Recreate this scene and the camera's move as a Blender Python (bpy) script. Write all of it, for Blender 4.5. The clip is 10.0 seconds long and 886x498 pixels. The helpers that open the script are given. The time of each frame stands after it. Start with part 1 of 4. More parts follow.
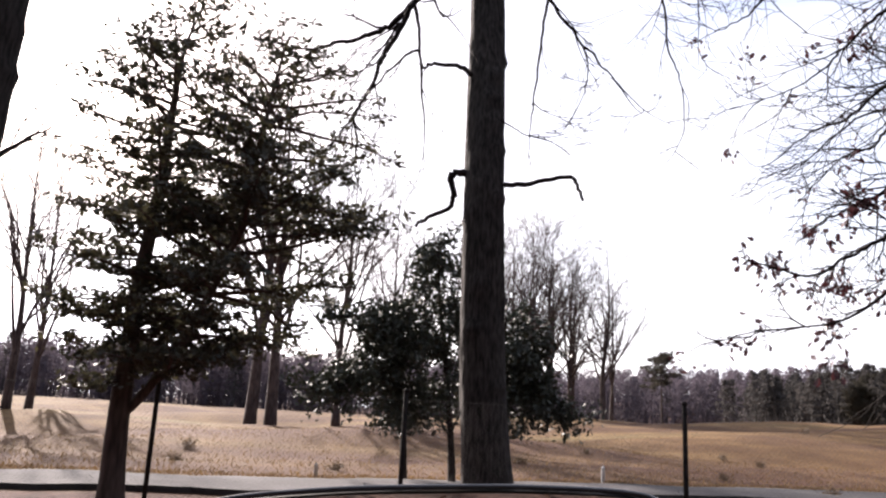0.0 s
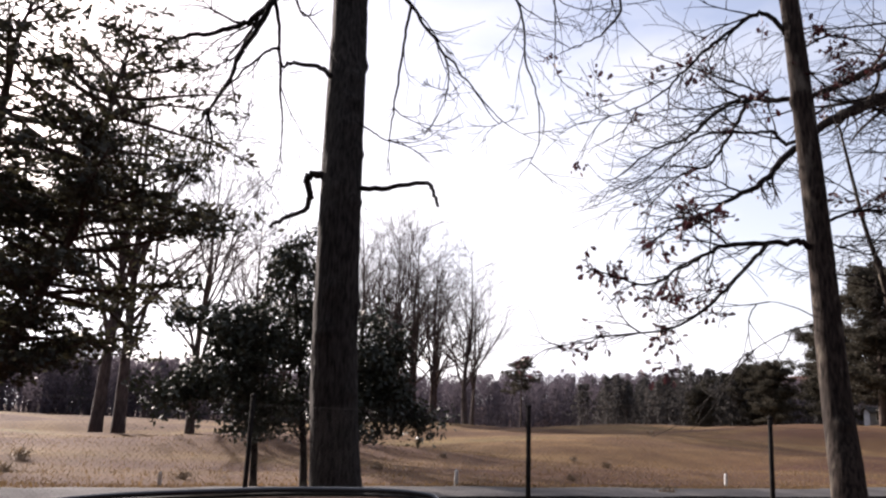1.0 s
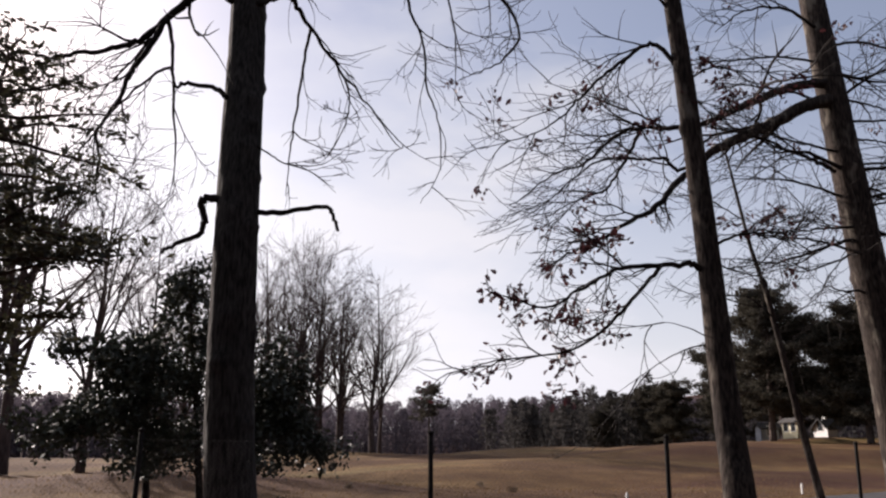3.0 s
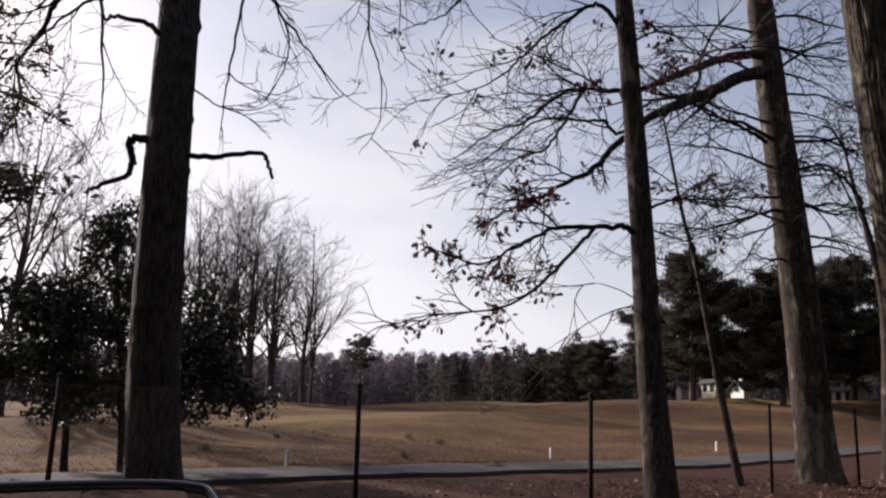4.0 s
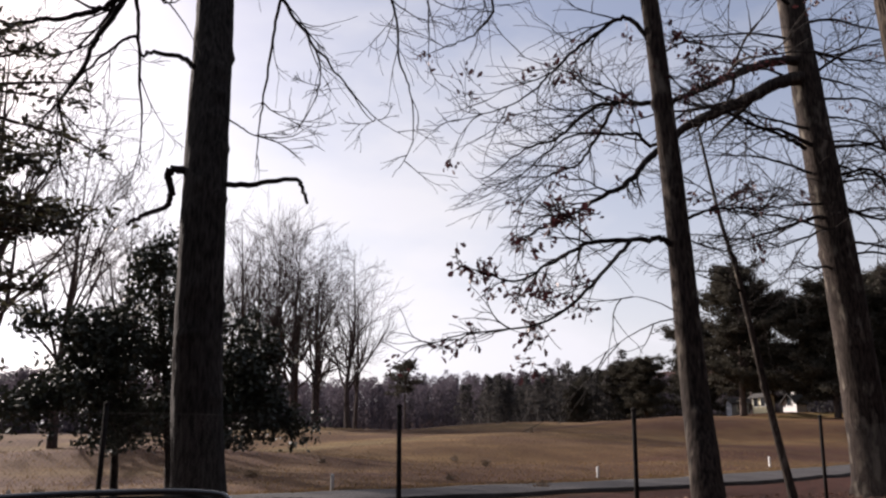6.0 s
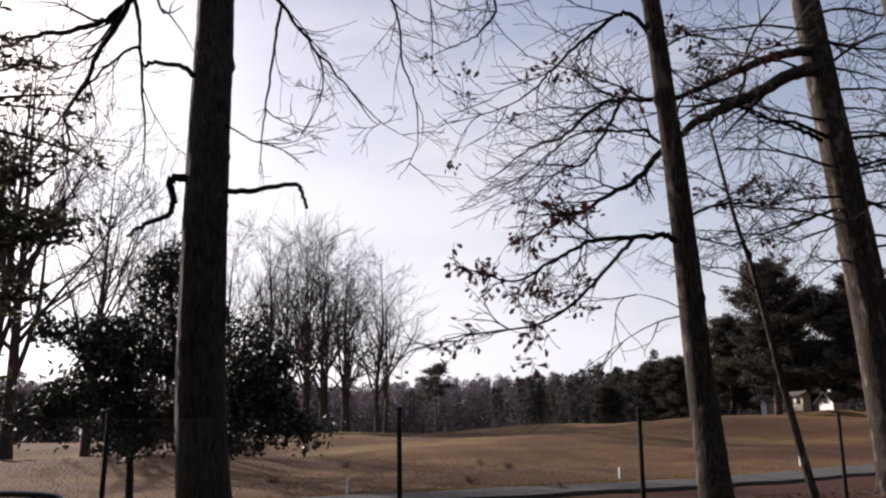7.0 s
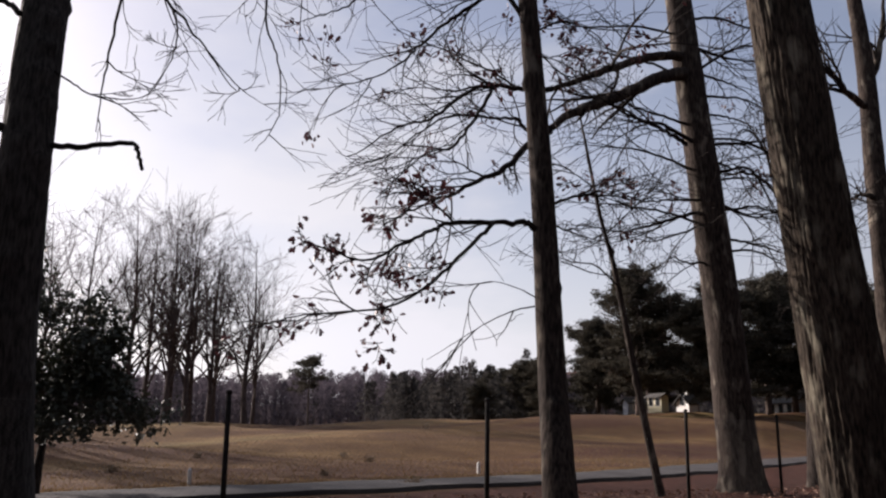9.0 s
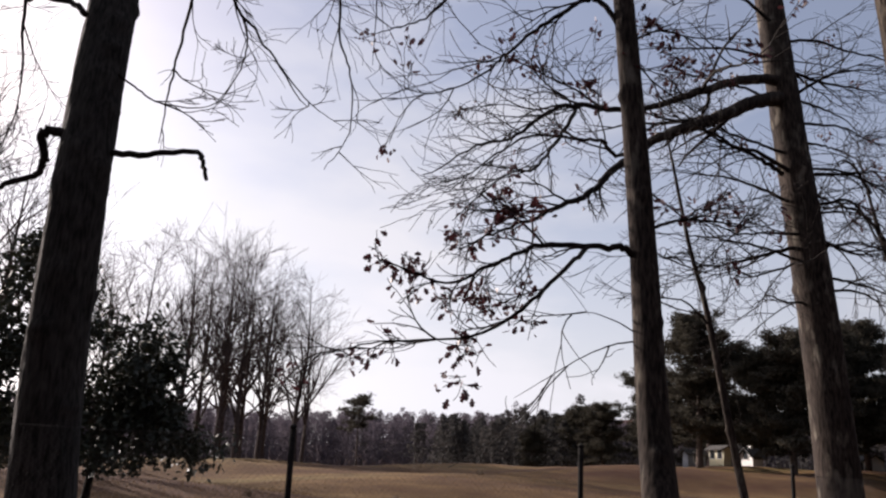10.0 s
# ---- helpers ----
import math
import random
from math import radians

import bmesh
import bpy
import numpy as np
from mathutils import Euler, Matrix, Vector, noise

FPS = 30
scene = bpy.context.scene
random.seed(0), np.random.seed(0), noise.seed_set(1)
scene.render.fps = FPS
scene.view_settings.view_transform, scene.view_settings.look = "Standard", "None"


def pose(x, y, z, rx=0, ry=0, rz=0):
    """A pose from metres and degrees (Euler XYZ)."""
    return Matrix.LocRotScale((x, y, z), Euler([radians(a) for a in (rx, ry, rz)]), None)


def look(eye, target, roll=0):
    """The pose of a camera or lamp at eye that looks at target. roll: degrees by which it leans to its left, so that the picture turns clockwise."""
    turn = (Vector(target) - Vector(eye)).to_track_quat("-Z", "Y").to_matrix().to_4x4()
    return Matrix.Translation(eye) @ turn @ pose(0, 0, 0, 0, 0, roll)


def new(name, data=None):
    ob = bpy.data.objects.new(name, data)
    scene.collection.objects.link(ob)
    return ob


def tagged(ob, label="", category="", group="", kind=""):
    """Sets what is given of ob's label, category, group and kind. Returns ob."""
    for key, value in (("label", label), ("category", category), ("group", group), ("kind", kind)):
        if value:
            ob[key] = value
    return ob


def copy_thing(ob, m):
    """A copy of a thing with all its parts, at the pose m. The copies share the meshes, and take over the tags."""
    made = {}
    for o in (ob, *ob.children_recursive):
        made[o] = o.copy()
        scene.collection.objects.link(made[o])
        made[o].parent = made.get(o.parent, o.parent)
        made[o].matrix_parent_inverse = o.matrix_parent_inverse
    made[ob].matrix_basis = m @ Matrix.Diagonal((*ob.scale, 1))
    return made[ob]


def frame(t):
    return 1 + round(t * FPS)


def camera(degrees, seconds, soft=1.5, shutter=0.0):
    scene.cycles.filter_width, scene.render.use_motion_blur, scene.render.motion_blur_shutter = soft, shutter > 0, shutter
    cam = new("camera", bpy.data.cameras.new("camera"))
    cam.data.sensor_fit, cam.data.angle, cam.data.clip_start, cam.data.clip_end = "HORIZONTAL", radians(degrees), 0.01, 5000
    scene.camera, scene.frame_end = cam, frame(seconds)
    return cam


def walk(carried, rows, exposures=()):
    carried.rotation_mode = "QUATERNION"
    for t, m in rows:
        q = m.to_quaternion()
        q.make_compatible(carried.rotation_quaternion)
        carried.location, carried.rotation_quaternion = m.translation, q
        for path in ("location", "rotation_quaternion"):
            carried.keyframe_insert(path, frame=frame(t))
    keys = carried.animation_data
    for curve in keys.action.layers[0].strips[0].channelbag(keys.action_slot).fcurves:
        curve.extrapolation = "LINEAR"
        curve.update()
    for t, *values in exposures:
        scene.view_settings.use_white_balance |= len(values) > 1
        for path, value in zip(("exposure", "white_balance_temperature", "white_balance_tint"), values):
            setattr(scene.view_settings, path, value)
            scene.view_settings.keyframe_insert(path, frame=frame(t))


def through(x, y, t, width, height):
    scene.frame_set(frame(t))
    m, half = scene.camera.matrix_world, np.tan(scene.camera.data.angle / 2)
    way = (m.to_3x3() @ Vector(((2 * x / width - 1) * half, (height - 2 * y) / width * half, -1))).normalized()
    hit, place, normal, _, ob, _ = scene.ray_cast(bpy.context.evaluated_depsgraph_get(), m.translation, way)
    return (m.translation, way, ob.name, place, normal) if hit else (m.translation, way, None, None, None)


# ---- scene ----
cam = camera(57.5, 10.0, 2.3)
PATH = [
    (0, (0.179, -0.177, 1.452), (0.177, 1.782, 1.856), 3.0),
    (0.5, (0.285, -0.074, 1.469), (0.499, 1.865, 1.914), 1.4),
    (1, (0.4, -0.17, 1.45), (0.72, 1.756, 1.881), 2.4),
    (1.5, (0.532, -0.148, 1.431), (1.032, 1.724, 1.926), -0.1),
    (2, (0.553, -0.081, 1.438), (1.097, 1.768, 1.969), -0.2),
    (3.3, (0.524, -0.034, 1.45), (1.066, 1.832, 1.924), 0.7),
    (3.5, (0.549, -0.001, 1.45), (1.121, 1.862, 1.901), 0.8),
    (4, (0.583, 0.017, 1.46), (1.278, 1.851, 1.854), 1.7),
    (4.5, (0.616, 0.032, 1.477), (1.423, 1.829, 1.822), 0.8),
    (5, (0.603, 0.058, 1.433), (1.319, 1.88, 1.841), 0.6),
    (5.5, (0.571, 0.039, 1.431), (1.199, 1.878, 1.902), 0.9),
    (6, (0.655, -0.02, 1.415), (1.252, 1.837, 1.86), 0.3),
    (6.2, (0.718, -0.084, 1.412), (1.289, 1.783, 1.848), 2.4),
    (7.3, (1.303, -0.105, 1.379), (1.817, 1.773, 1.836), -1.1),
    (7.5, (1.415, -0.083, 1.346), (1.889, 1.807, 1.796), 0.4),
    (8, (1.732, -0.012, 1.339), (2.233, 1.882, 1.744), 2.9),
    (8.5, (1.841, 0.077, 1.349), (2.451, 1.93, 1.792), 3.5),
    (9, (1.823, 0.446, 1.317), (2.618, 2.227, 1.759), 0.7),
    (9.5, (1.833, 1.021, 1.314), (2.604, 2.775, 1.889), 2.1),
    (10, (1.874, 1.791, 1.342), (2.539, 3.598, 1.88), 2.9),
]
walk(cam, [(t, look(eye, target, roll)) for t, eye, target, roll in PATH],
     [(0, 1.62, 6500, 21), (0.5, 1.32, 6500, 21), (1, 1.17, 6500, 21), (2, 0.88, 6500, 21), (3.5, 0.52, 6500, 21), (4.5, 0.58, 6500, 21), (6, 0.61, 6500, 21), (7.5, 0.56, 6500, 21), (8, 0.5, 6500, 21), (9, 0.52, 6500, 21), (10, 0.57, 6500, 21)])

# ---- light ----
SUN_DIR = Vector((-0.456, 0.783, 0.424)).normalized()
world = bpy.data.worlds.new("sky")
scene.world = world
world.use_nodes = True
wn, wl = world.node_tree.nodes, world.node_tree.links
wn.clear()
sky = wn.new("ShaderNodeTexSky")
sky.sky_type = "NISHITA"
sky.sun_disc = False
sky.sun_elevation = math.asin(SUN_DIR.z)
sky.sun_rotation = math.atan2(SUN_DIR.x, SUN_DIR.y)
sky.air_density, sky.dust_density, sky.ozone_density = 1.0, 2.0, 1.0
wtc = wn.new("ShaderNodeTexCoord")
wmap = wn.new("ShaderNodeMapping")
wmap.inputs["Scale"].default_value = (1.0, 1.0, 2.6)
wnoise = wn.new("ShaderNodeTexNoise")
wnoise.inputs["Scale"].default_value = 2.4
wnoise.inputs["Detail"].default_value = 6.0
wramp = wn.new("ShaderNodeValToRGB")
wramp.color_ramp.elements[0].position, wramp.color_ramp.elements[1].position = 0.44, 0.66
wramp.color_ramp.elements[0].color = (0.2, 0.2, 0.2, 1)
wramp.color_ramp.elements[1].color = (0.95, 0.95, 0.95, 1)
wmix = wn.new("ShaderNodeMixRGB")
wgrey = wn.new("ShaderNodeRGBToBW")
wcloud = wn.new("ShaderNodeMixRGB")
wcloud.inputs["Fac"].default_value = 0.5
wcloud.inputs["Color2"].default_value = (8.4, 9.0, 9.3, 1)
# clouds dim away from the sun
wfacing = wn.new("ShaderNodeVectorMath")
wfacing.operation = "DOT_PRODUCT"
wfacing.inputs[1].default_value = SUN_DIR
wdim = wn.new("ShaderNodeMapRange")
wdim.inputs["From Min"].default_value, wdim.inputs["From Max"].default_value = -0.7, 0.35
wdim.inputs["To Min"].default_value, wdim.inputs["To Max"].default_value = 0.22, 1.0
wlit = wn.new("ShaderNodeMixRGB")
wlit.blend_type = "MULTIPLY"
wlit.inputs["Fac"].default_value = 1.0
wsplit = wn.new("ShaderNodeSeparateXYZ")
whaze = wn.new("ShaderNodeMapRange")
whaze.inputs["From Min"].default_value, whaze.inputs["From Max"].default_value = 0.0, 0.42
whaze.inputs["To Min"].default_value, whaze.inputs["To Max"].default_value = 0.68, 0.0
wsum = wn.new("ShaderNodeMath")
wsum.operation, wsum.use_clamp = "ADD", True
wbg = wn.new("ShaderNodeBackground")
wbg.inputs["Strength"].default_value = 0.086
wout = wn.new("ShaderNodeOutputWorld")
wl.new(wtc.outputs["Generated"], wmap.inputs["Vector"])
wl.new(wmap.outputs["Vector"], wnoise.inputs["Vector"])
wl.new(wnoise.outputs["Fac"], wramp.inputs["Fac"])
wl.new(wtc.outputs["Generated"], wsplit.inputs["Vector"])
wl.new(wsplit.outputs["Z"], whaze.inputs["Value"])
wl.new(whaze.outputs["Result"], wsum.inputs[0])
wl.new(wramp.outputs["Color"], wsum.inputs[1])
wl.new(wsum.outputs[0], wmix.inputs["Fac"])
wl.new(sky.outputs["Color"], wmix.inputs["Color1"])
wl.new(sky.outputs["Color"], wgrey.inputs["Color"])
wl.new(wgrey.outputs["Val"], wcloud.inputs["Color1"])
wl.new(wtc.outputs["Generated"], wfacing.inputs[0])
wl.new(wfacing.outputs["Value"], wdim.inputs["Value"])
wl.new(wcloud.outputs["Color"], wlit.inputs["Color1"])
wl.new(wdim.outputs["Result"], wlit.inputs["Color2"])
wl.new(wlit.outputs["Color"], wmix.inputs["Color2"])
wl.new(wmix.outputs["Color"], wbg.inputs["Color"])
wl.new(wbg.outputs["Background"], wout.inputs["Surface"])

sun_data = bpy.data.lights.new("sun", "SUN")
sun_data.energy, sun_data.angle, sun_data.color = 5.0, radians(0.6), (1.0, 0.93, 0.82)
sun = new("sun", sun_data)
sun.matrix_world = look(SUN_DIR * 200, (0, 0, 0))


# ---- materials ----
def material(name, rough=0.8, metal=0.0):
    m = bpy.data.materials.new(name)
    m.use_nodes = True
    b = m.node_tree.nodes["Principled BSDF"]
    b.inputs["Roughness"].default_value, b.inputs["Metallic"].default_value = rough, metal
    b.inputs["Specular IOR Level"].default_value = 0.5 if rough < 0.85 else 0.15
    return m, m.node_tree.nodes, m.node_tree.links, b


def ramp(nodes, stops):
    r = nodes.new("ShaderNodeValToRGB")
    e = r.color_ramp.elements
    while len(e) < len(stops):
        e.new(0.5)
    for k, (at, c) in zip(e, stops):
        k.position, k.color = at, (*c, 1)
    return r


def noise_node(nodes, links, scale, detail=5.0, stretch=(1, 1, 1), vector="Object"):
    tc, mp, n = nodes.new("ShaderNodeTexCoord"), nodes.new("ShaderNodeMapping"), nodes.new("ShaderNodeTexNoise")
    mp.inputs["Scale"].default_value = stretch
    n.inputs["Scale"].default_value, n.inputs["Detail"].default_value = scale, detail
    links.new(tc.outputs[vector], mp.inputs["Vector"])
    links.new(mp.outputs["Vector"], n.inputs["Vector"])
    return n


def bump(nodes, links, b, height, strength, distance):
    bp = nodes.new("ShaderNodeBump")
    bp.inputs["Strength"].default_value, bp.inputs["Distance"].default_value = strength, distance
    links.new(height, bp.inputs["Height"])
    links.new(bp.outputs["Normal"], b.inputs["Normal"])


def mixed(nodes, links, kind, fac, a, b):
    m = nodes.new("ShaderNodeMixRGB")
    m.blend_type = kind
    for socket, v in zip(("Fac", "Color1", "Color2"), (fac, a, b)):
        if isinstance(v, (int, float)):
            m.inputs[socket].default_value = v
        elif isinstance(v, tuple):
            m.inputs[socket].default_value = (*v, 1)
        else:
            links.new(v, m.inputs[socket])
    return m.outputs["Color"]


def bark(name, dark, light, lichen=None, scale=9.0):
    m, n, l, b = material(name, 0.92)
    fine = noise_node(n, l, scale * 2.6, 8.0, (1, 1, 0.2))
    broad = noise_node(n, l, 0.9, 3.0)
    r = ramp(n, [(0.34, dark), (0.66, light)])
    l.new(fine.outputs["Fac"], r.inputs["Fac"])
    c = r.outputs["Color"]
    if lichen:
        spots = noise_node(n, l, 4.2, 7.0, (1, 1, 0.35))
        sr = ramp(n, [(0.55, (0, 0, 0)), (0.68, (1, 1, 1))])
        l.new(spots.outputs["Fac"], sr.inputs["Fac"])
        c = mixed(n, l, "MIX", sr.outputs["Color"], c, lichen)
    br = ramp(n, [(0.3, (0.7, 0.7, 0.7)), (0.7, (1.15, 1.12, 1.1))])
    l.new(broad.outputs["Fac"], br.inputs["Fac"])
    c = mixed(n, l, "MULTIPLY", 1.0, c, br.outputs["Color"])
    l.new(c, b.inputs["Base Color"])
    bump(n, l, b, fine.outputs["Fac"], 0.9, 0.012)
    return m


def foliage(name, c1, c2, through=0.35, rough=0.55, scale=1.3):
    m, n, l, b = material(name, rough)
    geo = n.new("ShaderNodeNewGeometry")
    broad = noise_node(n, l, scale, 3.0)
    mx = n.new("ShaderNodeMath")
    mx.operation = "MULTIPLY_ADD"
    mx.inputs[1].default_value, mx.inputs[2].default_value = 0.6, 0.0
    l.new(geo.outputs["Random Per Island"], mx.inputs[0])
    ad = n.new("ShaderNodeMath")
    ad.operation = "MULTIPLY_ADD"
    ad.inputs[1].default_value = 0.5
    l.new(broad.outputs["Fac"], ad.inputs[0])
    l.new(mx.outputs[0], ad.inputs[2])
    r = ramp(n, [(0.15, c1), (0.85, c2)])
    l.new(ad.outputs[0], r.inputs["Fac"])
    l.new(r.outputs["Color"], b.inputs["Base Color"])
    tr = n.new("ShaderNodeBsdfTranslucent")
    l.new(r.outputs["Color"], tr.inputs["Color"])
    sh = n.new("ShaderNodeMixShader")
    sh.inputs["Fac"].default_value = through
    l.new(b.outputs["BSDF"], sh.inputs[1])
    l.new(tr.outputs["BSDF"], sh.inputs[2])
    l.new(sh.outputs["Shader"], n["Material Output"].inputs["Surface"])
    return m


def plain(name, c1, c2, rough=0.6, metal=0.0, scale=6.0, relief=0.0, coat=0.0):
    m, n, l, b = material(name, rough, metal)
    t = noise_node(n, l, scale, 6.0)
    r = ramp(n, [(0.3, c1), (0.7, c2)])
    l.new(t.outputs["Fac"], r.inputs["Fac"])
    l.new(r.outputs["Color"], b.inputs["Base Color"])
    b.inputs["Coat Weight"].default_value = coat
    if relief:
        bump(n, l, b, t.outputs["Fac"], 0.6, relief)
    return m


def ground_material():
    m, n, l, b = material("dormant_turf", 0.95)
    # weight of soil colour: leaf-strewn ground, and shade painted on the near slope
    at = n.new("ShaderNodeAttribute")
    at.attribute_name = "litter_and_shade"
    fine = noise_node(n, l, 14.0, 8.0)
    mid = noise_node(n, l, 0.45, 6.0)
    broad = noise_node(n, l, 0.05, 5.0, (0.8, 3.2, 1))
    turf = ramp(n, [(0.25, (0.088, 0.049, 0.022)), (0.5, (0.148, 0.089, 0.039)), (0.75, (0.215, 0.137, 0.061))])
    l.new(mid.outputs["Fac"], turf.inputs["Fac"])
    green = ramp(n, [(0.56, (0, 0, 0)), (0.72, (0.6, 0.6, 0.6))])
    l.new(broad.outputs["Fac"], green.inputs["Fac"])
    c = mixed(n, l, "MIX", green.outputs["Color"], turf.outputs["Color"], (0.14, 0.125, 0.042))
    # broad brown bands in the turf colour stand in for long shadow bands
    worn = ramp(n, [(0.38, (0.95, 0.95, 0.95)), (0.54, (0, 0, 0))])
    l.new(broad.outputs["Fac"], worn.inputs["Fac"])
    c = mixed(n, l, "MIX", worn.outputs["Color"], c, (0.085, 0.042, 0.026))
    soil = ramp(n, [(0.3, (0.024, 0.01, 0.008)), (0.5, (0.056, 0.022, 0.016)), (0.7, (0.098, 0.043, 0.03))])
    patch = noise_node(n, l, 2.6, 9.0)
    l.new(patch.outputs["Fac"], soil.inputs["Fac"])
    edge = n.new("ShaderNodeMath")
    edge.operation = "MULTIPLY_ADD"
    edge.inputs[1].default_value, edge.inputs[2].default_value = 0.7, -0.35
    l.new(patch.outputs["Fac"], edge.inputs[0])
    ed2 = n.new("ShaderNodeMath")
    ed2.operation, ed2.use_clamp = "ADD", True
    l.new(at.outputs["Fac"], ed2.inputs[0])
    l.new(edge.outputs[0], ed2.inputs[1])
    c = mixed(n, l, "MIX", ed2.outputs[0], c, soil.outputs["Color"])
    fr = ramp(n, [(0.3, (0.6, 0.6, 0.6)), (0.7, (1.25, 1.22, 1.2))])
    l.new(fine.outputs["Fac"], fr.inputs["Fac"])
    c = mixed(n, l, "MULTIPLY", 1.0, c, fr.outputs["Color"])
    l.new(c, b.inputs["Base Color"])
    b.inputs["Specular IOR Level"].default_value = 0.1
    bump(n, l, b, fine.outputs["Fac"], 0.8, 0.06)
    return m


def asphalt_material():
    m, n, l, b = material("worn_asphalt", 0.95)
    grit, stain = noise_node(n, l, 60.0, 4.0), noise_node(n, l, 0.7, 6.0)
    r = ramp(n, [(0.3, (0.048, 0.045, 0.046)), (0.7, (0.088, 0.083, 0.084))])
    l.new(stain.outputs["Fac"], r.inputs["Fac"])
    g = ramp(n, [(0.35, (0.7, 0.7, 0.7)), (0.65, (1.2, 1.2, 1.2))])
    l.new(grit.outputs["Fac"], g.inputs["Fac"])
    l.new(mixed(n, l, "MULTIPLY", 1.0, r.outputs["Color"], g.outputs["Color"]), b.inputs["Base Color"])
    bump(n, l, b, grit.outputs["Fac"], 0.5, 0.01)
    return m


def glass_material(name, tint):
    m, n, l, b = material(name, 0.02)
    b.inputs["Base Color"].default_value = (*tint, 1)
    b.inputs["Transmission Weight"].default_value = 1.0
    b.inputs["IOR"].default_value = 1.1
    return m


TURF, ASPHALT = ground_material(), asphalt_material()
BARK_DARK = bark("furrowed_dark_bark", (0.018, 0.016, 0.014), (0.066, 0.058, 0.052))
BARK_OAK = bark("grey_oak_bark", (0.016, 0.012, 0.0105), (0.072, 0.056, 0.046), (0.18, 0.16, 0.13))
BARK_TWIG = bark("dark_twig_bark", (0.012, 0.01, 0.009), (0.036, 0.029, 0.026))
BARK_RIDGED = bark("ridged_oak_bark", (0.015, 0.012, 0.01), (0.085, 0.068, 0.052), (0.17, 0.155, 0.12), 10.0)
BARK_FAR = bark("pale_bare_bark", (0.045, 0.034, 0.032), (0.105, 0.08, 0.074), None, 4.0)
BARK_PINE = bark("pine_bark", (0.055, 0.042, 0.036), (0.13, 0.10, 0.085), None, 5.0)
DEAD_LEAF = foliage("dry_oak_leaf", (0.038, 0.014, 0.018), (0.11, 0.038, 0.04), 0.18)
LITTER_LEAF = foliage("fallen_leaf", (0.06, 0.026, 0.017), (0.26, 0.15, 0.1), 0.12, 0.75)
CEDAR_LEAF = foliage("cedar_spray", (0.02, 0.023, 0.014), (0.072, 0.066, 0.036), 0.22)
HOLLY_LEAF = foliage("holly_leaf", (0.013, 0.018, 0.01), (0.04, 0.046, 0.025), 0.05, 0.6)
PINE_LEAF = foliage("pine_needles", (0.034, 0.032, 0.024), (0.074, 0.066, 0.05), 0.25, 0.9)
# distance haze is put into this colour as a purple-grey lift
WOODS_BARE_HAZED = foliage("far_bare_woods_hazed", (0.1, 0.084, 0.1), (0.14, 0.12, 0.14), 0.35, 1.0, 0.03)
WOODS_GREEN = foliage("far_pine_woods", (0.046, 0.046, 0.044), (0.085, 0.078, 0.074), 0.3, 1.0, 0.05)
WEED = foliage("dry_weed", (0.08, 0.05, 0.028), (0.19, 0.13, 0.07), 0.3)
POST = plain("dark_fence_post", (0.018, 0.017, 0.016), (0.04, 0.036, 0.033), 0.9, 0.0, 12.0, 0.004)
WIRE = plain("weathered_wire", (0.03, 0.028, 0.026), (0.06, 0.055, 0.05), 0.8, 0.0, 20.0)
STAKE = plain("white_painted_stake", (0.62, 0.61, 0.58), (0.82, 0.81, 0.78), 0.6, 0.0, 9.0)


# ---- mesh helpers ----
class Geo:
    """Gathers vertices and faces of one mesh."""

    def __init__(self):
        self.v, self.f = [], []

    def tube(self, pts, radii, sides=6, cap=True, rough=0.0, rng=None):
        base, n = len(self.v), len(pts)
        side = Vector((1, 0, 0))
        for i, p in enumerate(pts):
            way = (pts[min(i + 1, n - 1)] - pts[max(i - 1, 0)]).normalized()
            side = side - way * side.dot(way)
            if side.length < 1e-4:
                side = way.orthogonal()
            side.normalize()
            other = way.cross(side)
            for k in range(sides):
                a = 2 * math.pi * k / sides
                r = radii[i] * (1 + (rng.uniform(-rough, rough) if rough else 0))
                self.v.append(p + side * (math.cos(a) * r) + other * (math.sin(a) * r))
        for i in range(n - 1):
            for k in range(sides):
                k2 = (k + 1) % sides
                a, b = base + i * sides, base + (i + 1) * sides
                self.f.append((a + k, a + k2, b + k2, b + k))
        if cap:
            self.f.append(tuple(base + (n - 1) * sides + k for k in range(sides)))
            self.f.append(tuple(base + sides - 1 - k for k in range(sides)))

    def quads(self, arr):
        """arr: N x 4 x 3 corner places."""
        base = len(self.v)
        self.v.extend(arr.reshape(-1, 3).tolist())
        self.f.extend((np.arange(len(arr) * 4).reshape(-1, 4) + base).tolist())

    def box(self, lo, hi):
        base = len(self.v)
        self.v.extend((x, y, z) for z in (lo[2], hi[2]) for y in (lo[1], hi[1]) for x in (lo[0], hi[0]))
        self.f.extend(tuple(base + k for k in q) for q in
                      ((0, 2, 3, 1), (4, 5, 7, 6), (0, 1, 5, 4), (2, 6, 7, 3), (0, 4, 6, 2), (1, 3, 7, 5)))

    def mesh(self, name, mat, origin=(0, 0, 0), smooth=True):
        me = bpy.data.meshes.new(name)
        o = Vector(origin)
        me.from_pydata([tuple(Vector(p) - o) for p in self.v] if o.length else [tuple(p) for p in self.v], [], self.f)
        if smooth:
            me.polygons.foreach_set("use_smooth", np.ones(len(me.polygons), dtype=bool))
        me.materials.append(mat)
        me.update()
        return me


def thing(name, at, label, category, group="", kind=""):
    ob = new(name)
    ob.empty_display_size = 0.2
    ob.location = at
    return tagged(ob, label, category, group, kind)


